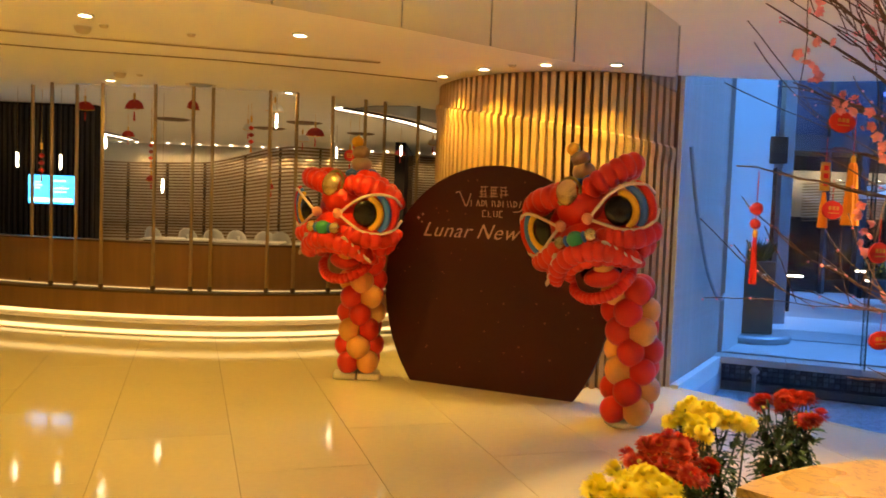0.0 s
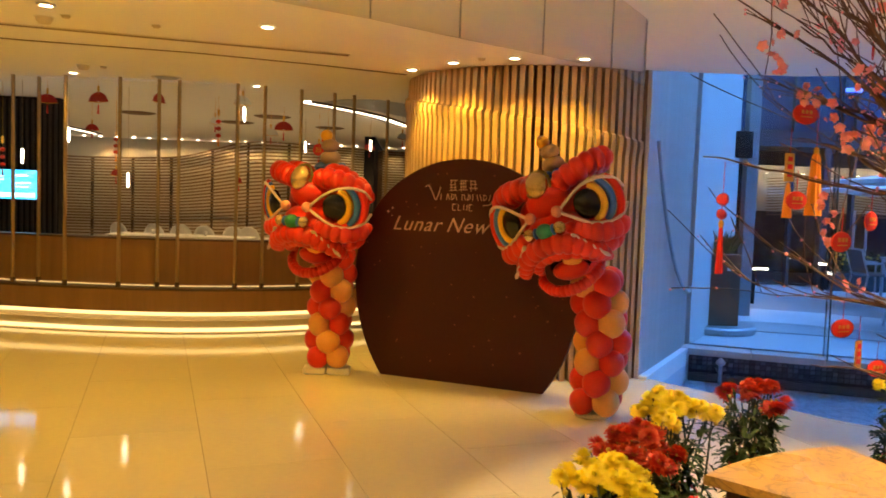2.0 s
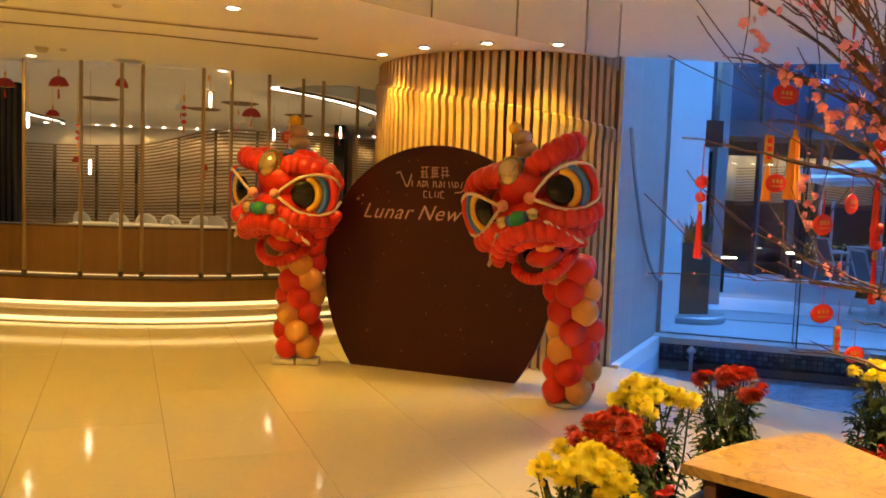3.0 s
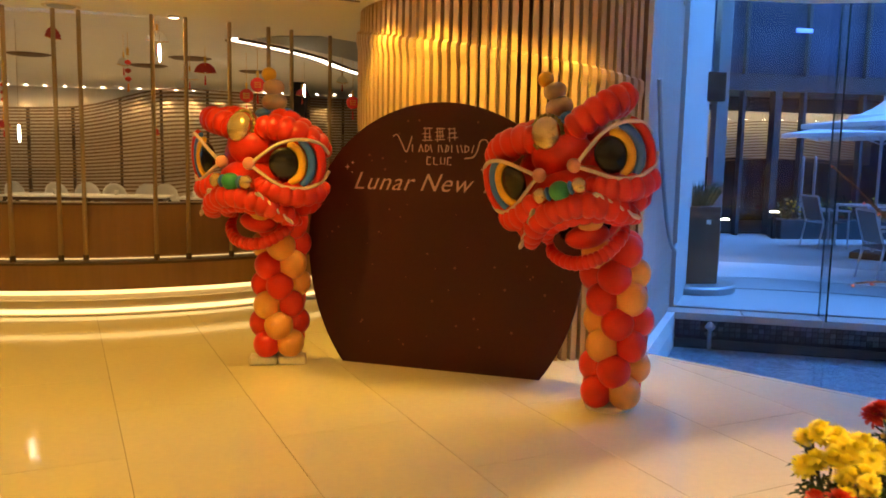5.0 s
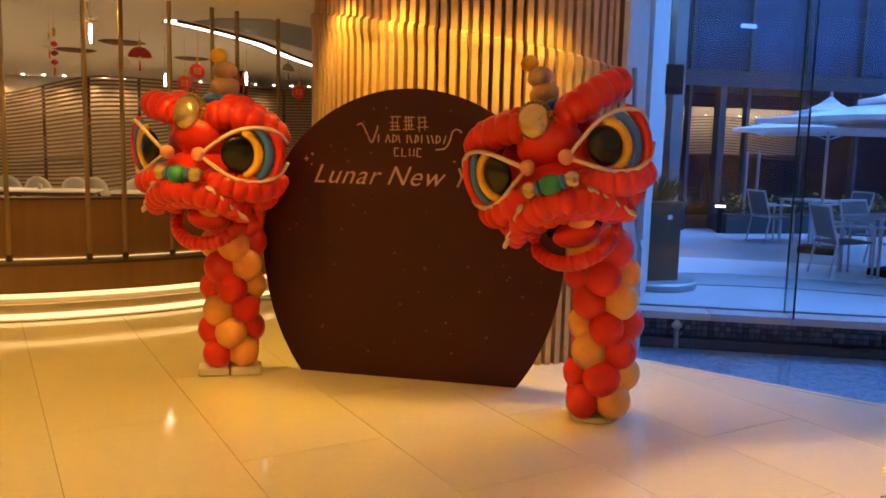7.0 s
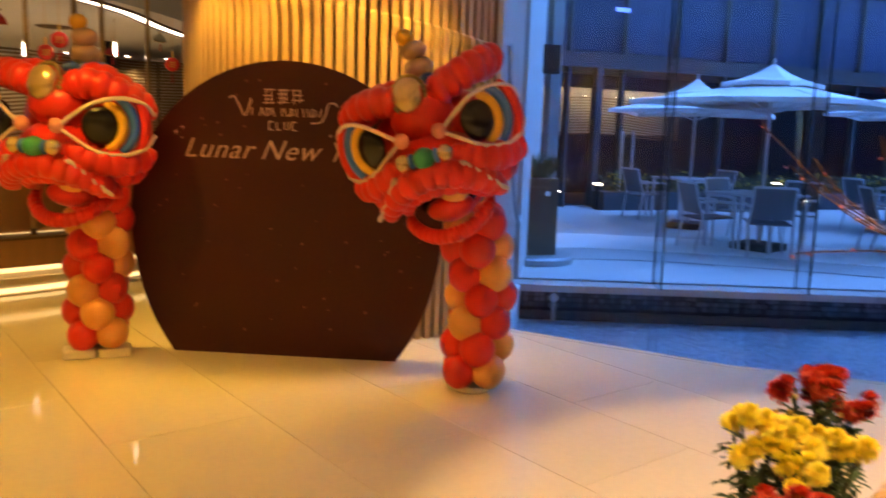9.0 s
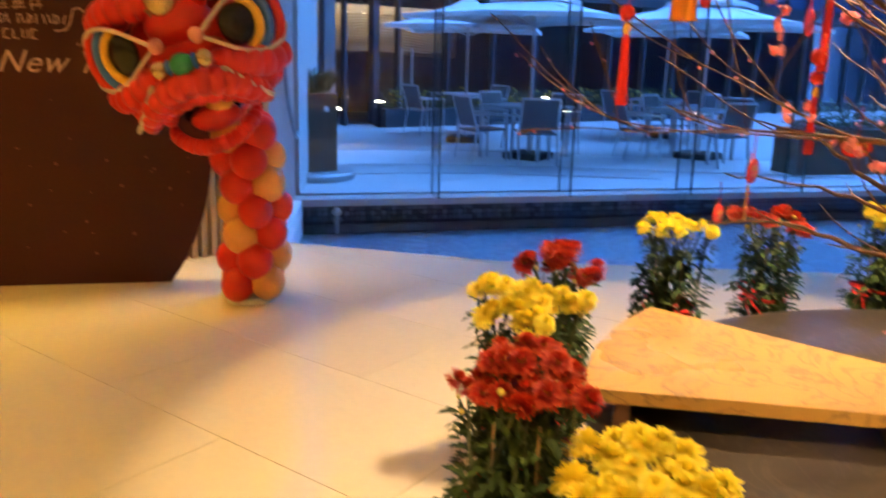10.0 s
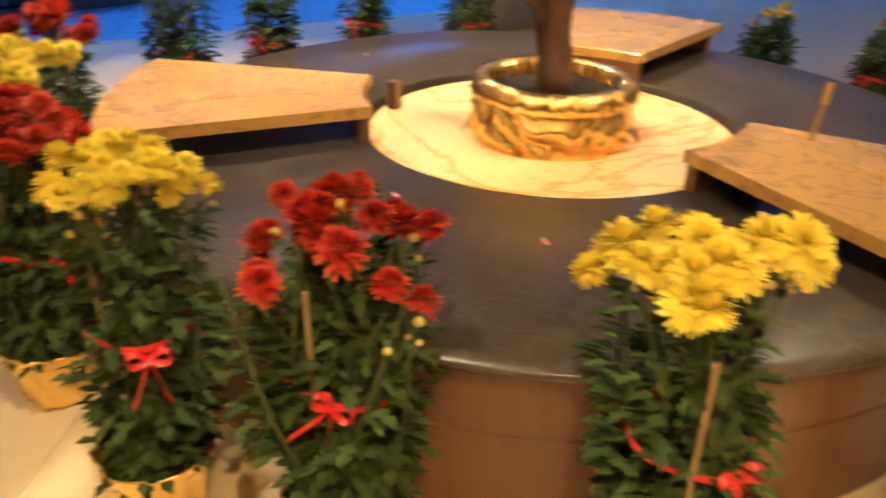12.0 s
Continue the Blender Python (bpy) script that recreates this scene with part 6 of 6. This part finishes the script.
def terrace_chair(x, y, turn):
    ob = thing("terrace_chair", x, y, 0.02, "silver metal garden armchair with dark mesh seat and back", "chair", "terrace chairs", turn)
    for s in (-1, 1):
        part("front_leg", tube([(0.27 * s, -0.25, 0.0), (0.27 * s, -0.24, 0.63)], 0.016, 7), M_ALU, ob)
        part("rear_leg", tube([(0.26 * s, 0.28, 0.0), (0.26 * s, 0.20, 0.44), (0.25 * s, 0.27, 0.66), (0.25 * s, 0.33, 0.88)], 0.016, 7), M_ALU, ob)
        part("armrest", tube([(0.27 * s, -0.27, 0.635), (0.27 * s, 0.0, 0.65), (0.26 * s, 0.26, 0.64)], 0.018, 7), M_ALU, ob)
    part("seat", box((0, -0.01, 0.43), (0.50, 0.47, 0.02), pose(0, 0, 0, -3), 0.006), M_MESHSEAT, ob)
    part("backrest", box((0, 0.265, 0.67), (0.48, 0.012, 0.40), pose(0, 0, 0, -17), 0.004), M_MESHSEAT, ob)
    part("top_rail", tube([(-0.25, 0.33, 0.88), (0.25, 0.33, 0.88)], 0.016, 7), M_ALU, ob)


def terrace_table(x, y, turn, w=0.9):
    ob = thing("terrace_table", x, y, 0.02, "square metal garden table with grey top", "table", "terrace tables", turn)
    part("tabletop", box((0, 0, 0.73), (w, w, 0.03), None, 0.006), M_ALU, ob)
    for dx in (-1, 1):
        for dy in (-1, 1):
            part("leg", box((dx * (w / 2 - 0.04), dy * (w / 2 - 0.04), 0.357), (0.04, 0.04, 0.714)), M_ALU, ob)


terrace_table(7.35, 10.15, 20, 1.0)
terrace_table(8.75, 13.6, 5, 0.8)
terrace_table(9.55, 8.95, 15, 1.0)
terrace_table(11.6, 11.3, 30, 0.9)
for x, y, turn in ((6.55, 10.15, 80), (6.95, 9.5, 150), (8.1, 10.3, -70), (7.6, 10.9, 10), (8.05, 13.75, 90), (9.4, 13.6, -90), (8.85, 9.35, 60), (9.25, 8.2, 165), (10.3, 8.9, -80), (9.9, 9.7, 10), (10.9, 11.5, 80), (12.3, 11.2, -90), (11.6, 10.5, 180)):
    terrace_chair(x, y, turn)
# dark box planter with shrub at the end of the terrace
ob = thing("box_planter", 10.35, 7.05, 0.02, "long dark planter box with green shrubs", "planter", turn=-20)
part("box", box((0, 0, 0.30), (1.9, 0.5, 0.60), None, 0.015), M_WOODDARK, ob)
rnd = random.Random(8)
bm = bmesh.new()
for k in range(900):
    p = Vector((rnd.uniform(-0.9, 0.9), rnd.uniform(-0.22, 0.22), 0.6 + rnd.uniform(0, 0.34) * (0.6 + 0.4 * math.sin(3 * k))))
    leaf(bm, p, Vector((rnd.uniform(-1, 1), rnd.uniform(-1, 1), rnd.uniform(-0.2, 1))), rnd.uniform(0.05, 0.10), rnd)
part("shrub", bm, M_HEDGE, ob, "dense green shrub")

# flanking dark slatted wall with a steel frame
side = setting("wall_terrace_side", prism([(4.45, 11.2), (5.6, 15.6), (5.4, 15.65), (4.25, 11.25)], 0.02, 3.2), M_BLACK, "dark slatted side wall of the terrace", "wall")
for i in range(22):
    p = Vector((4.47, 11.25)).lerp(Vector((5.60, 15.5)), i / 21)
    part("slat", box((p.x + 0.03, p.y, 1.6), (0.05, 0.07, 3.1), pose(0, 0, 0, 0, 0, 75)), M_MULLION, side)
frame_ob = thing("steel_frame", 4.55, 11.15, 0.02, "grey steel post and beam frame beside the terrace", "steel frame")
part("post", box((0.12, -0.05, 2.5), (0.16, 0.16, 5.0), None, 0.008), M_STEEL, frame_ob)
part("beam", box((0.62, 1.9, 2.35), (0.16, 4.0, 0.22), pose(0, 0, 0, 0, 0, -14), 0.008), M_STEEL, frame_ob)
part("bracket", box((-0.25, -0.55, 2.35), (0.30, 0.16, 0.35), None, 0.01), M_BLACK, frame_ob)

# building across the terrace: dark glass storeys on a grid, a lit room at ground level
far = thing("office_building", 3.0, 15.8, 0.02, "dark glass building across the terrace with a lit ground floor room", "building")
part("wall", box((13, 5.2, 8.2), (34, 0.3, 10.0)), M_BLACK, far)
part("spandrel", box((13, 0.0, 2.92), (34, 0.35, 0.30)), M_MULLION, far)
part("roof", box((13, 2.6, 13.3), (34, 5.6, 0.3)), M_MULLION, far)
# added black wall; its colour makes the unlit interior behind the lower panes
part("back_wall", box((13, 5.2, 1.55), (34, 0.2, 3.06)), M_BLACK, far)
part("inner_floor", box((13, 2.7, 0.01), (34, 4.8, 0.02)), M_MULLION, far)
part("end_wall", box((-3.9, 2.6, 6.6), (0.2, 5.4, 13.2)), M_BLACK, far)
part("soffit", box((13, 2.6, 3.12), (34, 5.1, 0.08)), M_MULLION, far)
pane_lo = pane_hi = None
for i in range(24):
    x = 0.1 + 1.25 * i
    if pane_lo is None:
        pane_lo = part("window_pane", box((0, 0, 0), (1.19, 0.02, 2.72)), M_GLASS, far)
        pane_hi = part("window_pane", box((0, 0, 0), (1.19, 0.04, 1.62)), M_FACADE, far)
        pane_lo.matrix_basis, pane_hi.matrix_basis = pose(x, 0, 1.40), pose(x, 0, 3.92)
        pane_lo.visible_shadow = False
        mul = part("mullion", box((0, 0, 0), (0.06, 0.16, 13.2)), M_MULLION, far)
        mul.matrix_basis = pose(x - 0.625, -0.04, 6.6)
    else:
        shared("window_pane", pane_lo.data, far, pose(x, 0, 1.40)).visible_shadow = False
        shared("window_pane", pane_hi.data, far, pose(x, 0, 3.92))
        shared("mullion", mul.data, far, pose(x - 0.625, -0.04, 6.6))
    for k in range(1, 6):
        shared("window_pane", pane_hi.data, far, pose(x, 0, 3.92 + 1.72 * k))
for z in (4.75, 6.47, 8.19, 9.91):
    part("transom", box((13, -0.02, z + 0.03), (34, 0.10, 0.07)), M_MULLION, far)
# no lamp here: a glowing bar drawn for a blue reflection
part("blue_glint", box((5.6, -0.12, 3.93), (0.34, 0.03, 0.08), None, 0.02), M_BLUEGLINT, far, "small glowing blue bar standing in for a reflection in the glass")
for x in (5.77, 6.03):
    part("door_handle", tube([(x, -0.10, 0.25), (x, -0.12, 0.30), (x, -0.12, 1.50), (x, -0.10, 1.55)], 0.028, 8), M_ALU, far, "tall pale pull handle")
part("door_frame", box((5.15, -0.06, 1.40), (0.14, 0.20, 2.76)), M_MULLION, far)
room = thing("lit_room_screen", 8.9, 18.6, 0.02, "warm lit wall with wavy slats inside the far building", "slat screen")
part("wall", box((1.4, 0.6, 2.05), (4.2, 0.1, 1.1)), M_WALL, room)
# black panel: the dark below the lit band is put into its colour
part("shade_panel", box((1.4, 0.6, 0.748), (4.2, 0.12, 1.496)), M_BLACK, room)
for k in range(14):
    bm = bmesh.new()
    rows = []
    for i in range(25):
        x = -0.6 + 4.0 * i / 24
        z = 1.45 + (0.85 - 0.25 * max(0, (x - 1.6) / 1.8) ** 2) * k / 13 + 0.05 * math.sin(1.6 * x)
        rows.append([bm.verts.new((x, dy, z + dz)) for dy, dz in ((0, -0.012), (0.06, -0.012), (0.06, 0.012), (0, 0.012))])
    for lo, hi in zip(rows, rows[1:]):
        for j in range(4):
            bm.faces.new((lo[j], lo[(j + 1) % 4], hi[(j + 1) % 4], hi[j]))
    part("slat", bm, M_SCREENSLAT, room)
for i in range(9):
    part("downlight", lathe([(0.0, 0.0), (0.05, 0.0)], 10, c=(-0.5 + 0.45 * i, 0.35, 2.40)), M_DOWN, room)
lamp("lit_room_wash", "AREA", look((10.3, 18.85, 2.56), (10.3, 19.2, 1.6)), 3, color=SOFTWARM, w=4.0, h=0.1)
hedge = thing("flower_hedge", 9.5, 15.25, 0.02, "low planting bed with leafy shrubs and yellow flowers", "hedge")
part("trough", box((3.0, 0, 0.18), (9.0, 0.45, 0.36), None, 0.01), M_MULLION, hedge)
bm = bmesh.new()
for k in range(2600):
    p = Vector((rnd.uniform(-1.4, 7.4), rnd.uniform(-0.22, 0.22), 0.36 + rnd.uniform(0, 0.42) * (0.7 + 0.3 * math.sin(k))))
    leaf(bm, p, Vector((rnd.uniform(-1, 1), rnd.uniform(-1, 1), rnd.uniform(-0.2, 1))), rnd.uniform(0.05, 0.11), rnd)
part("shrub", bm, M_HEDGE, hedge, "mixed green shrubs")
bm = bmesh.new()
for k in range(120):
    p = Vector((rnd.uniform(-1.4, 7.4), rnd.uniform(-0.24, -0.05), 0.45 + rnd.uniform(0, 0.34)))
    bmesh.ops.create_icosphere(bm, subdivisions=1, radius=0.026, matrix=Matrix.Translation(p))
tagged(part("blooms", bm, M_BUD, hedge, "small yellow blooms"), kind="stuff")
# small lights of the terrace
for x, y, z, mat, w in ((5.45, 12.6, 0.55, M_SMALLLAMP, 0.45), (7.9, 15.1, 0.50, M_SMALLLAMP, 0.16), (12.4, 15.2, 0.55, M_SMALLLAMP, 0.16)):
    ob = thing("bollard_light", x, y, 0.02, "low garden light with a glowing bar", "lamp", "garden lights")
    part("post", box((0, 0, z / 2), (0.06, 0.06, z)), M_BLACK, ob)
    part("glow", box((0, 0, z + 0.01), (w, 0.06, 0.02)), mat, ob, "glowing bar")

# stone column by the pool and a spout in the water
col = setting("column", lathe([(0.0, 0.0), (0.30, 0.0), (0.30, 5.05)], 40, c=(5.45, 3.15, 0)), surface("travertine", (0.50, 0.42, 0.32), 0.5, grain=20, vary=0.1, stretch=(1, 1, 6)), "round pale stone column beside the pool", "column", True)
spout = thing("pool_nozzle", 3.24, 8.18, -0.40, "small metal fountain nozzle standing in the pool", "nozzle")
part("pipe", lathe([(0.0, 0.0), (0.02, 0.0), (0.02, 0.27)], 12), M_STEEL, spout)
part("head", lathe([(0.0, 0.36), (0.022, 0.345), (0.05, 0.31), (0.045, 0.29), (0.02, 0.27)], 16), M_ALU, spout, "", True)

# fallen tag on a marble seat, and paper scraps
stick = thing("gold_tag", 1.86, 0.98, 0.567, "gold and brown paper tag standing on the marble seat", "ornament")
part("tag", tube([(0, 0, 0), (0.015, -0.01, 0.10)], 0.008, 6), M_STAKE, stick)
part("tip", tube([(0.015, -0.01, 0.10), (0.022, -0.014, 0.16)], 0.011, 6), M_GOLDPAPER, stick, "gold tip")
rnd = random.Random(4)
for x, y, z in ((1.02, 2.05, 0.457), (1.16, 1.52, 0.457), (0.92, 1.86, 0.457), (1.25, 1.95, 0.457), (2.50, 2.70, 0.457), (1.10, 1.25, 0.457)):
    a = rnd.uniform(0, 6.28)
    ob = thing("fallen_petal", x, y, z, "small fallen petal lying on the dark stone bench", "petal", "petals on the bench")
    bm = bmesh.new()
    bm.faces.new([bm.verts.new((0.022 * math.cos(q) * math.cos(a) - 0.008 * math.sin(q) * math.sin(a), 0.022 * math.cos(q) * math.sin(a) + 0.008 * math.sin(q) * math.cos(a), 0.003 + 0.002 * math.cos(2 * q))) for q in [k * 0.785 for k in range(8)]])
    part("petal", bm, M_PINKPETAL, ob)

# ---- floor tiles, cut along the pool ----
floor_ob = bpy.data.objects["floor"]
N_DIR, D_DIR = Vector((0.954, 0.300)).normalized(), Vector((0.300, -0.954)).normalized()
T_W, T_L, GAP = 0.745, 1.49, 0.0018


def side_of(a, b):
    d = (b - a).normalized()
    return a, Vector((d.y, -d.x))


def clip(poly, plane, keep):
    """The part of a polygon on one side of a plan line."""
    o, n = plane
    n = n * keep
    out = []
    for i in range(len(poly)):
        p, q = poly[i], poly[(i + 1) % len(poly)]
        dp, dq = (p - o).dot(n), (q - o).dot(n)
        if dp >= 0:
            out.append(p)
        if dp * dq < 0:
            out.append(p + (q - p) * (dp / (dp - dq)))
    return out


HA, HB = side_of(EDGE_A, EDGE_B), side_of(EDGE_B, EDGE_C)
HS = (SLAT_A, Vector((-w_dir.y, w_dir.x)))
whole = None
for i in range(-14, 20):
    for j in range(-12, 9):
        o = N_DIR * (0.26 + T_W * i) + D_DIR * (-4.45 + T_L * (j + (0.5 if i % 2 else 0)))
        c = [o + N_DIR * GAP + D_DIR * GAP, o + N_DIR * (T_W - GAP) + D_DIR * GAP, o + N_DIR * (T_W - GAP) + D_DIR * (T_L - GAP), o + N_DIR * GAP + D_DIR * (T_L - GAP)]
        mid = (c[0] + c[2]) / 2
        if not (-7.6 < mid.x < 10.6 and -4.4 < mid.y < 9.6):
            continue
        pieces = [clip(c, HA, 1), clip(clip(c, HB, 1), HA, -1), clip(clip(clip(c, HS, 1), HA, -1), HB, -1)]
        pieces = [p for p in pieces if len(p) > 2]
        if not pieces:
            continue
        uncut = len(pieces) == 1 and len(pieces[0]) == 4 and all((a - b).length < 1e-6 for a, b in zip(pieces[0], c))
        if uncut and whole:
            shared("tile", whole, floor_ob, Matrix.Translation((o.x, o.y, 0)))
            continue
        bm = bmesh.new()
        for p in pieces:
            prism([tuple(q - o) for q in p], -0.004, 0.0, bm)
        t_ob = part("tile", bm, M_TILE, floor_ob)
        t_ob.matrix_basis = Matrix.Translation((o.x, o.y, 0))
        if uncut:
            whole = t_ob.data
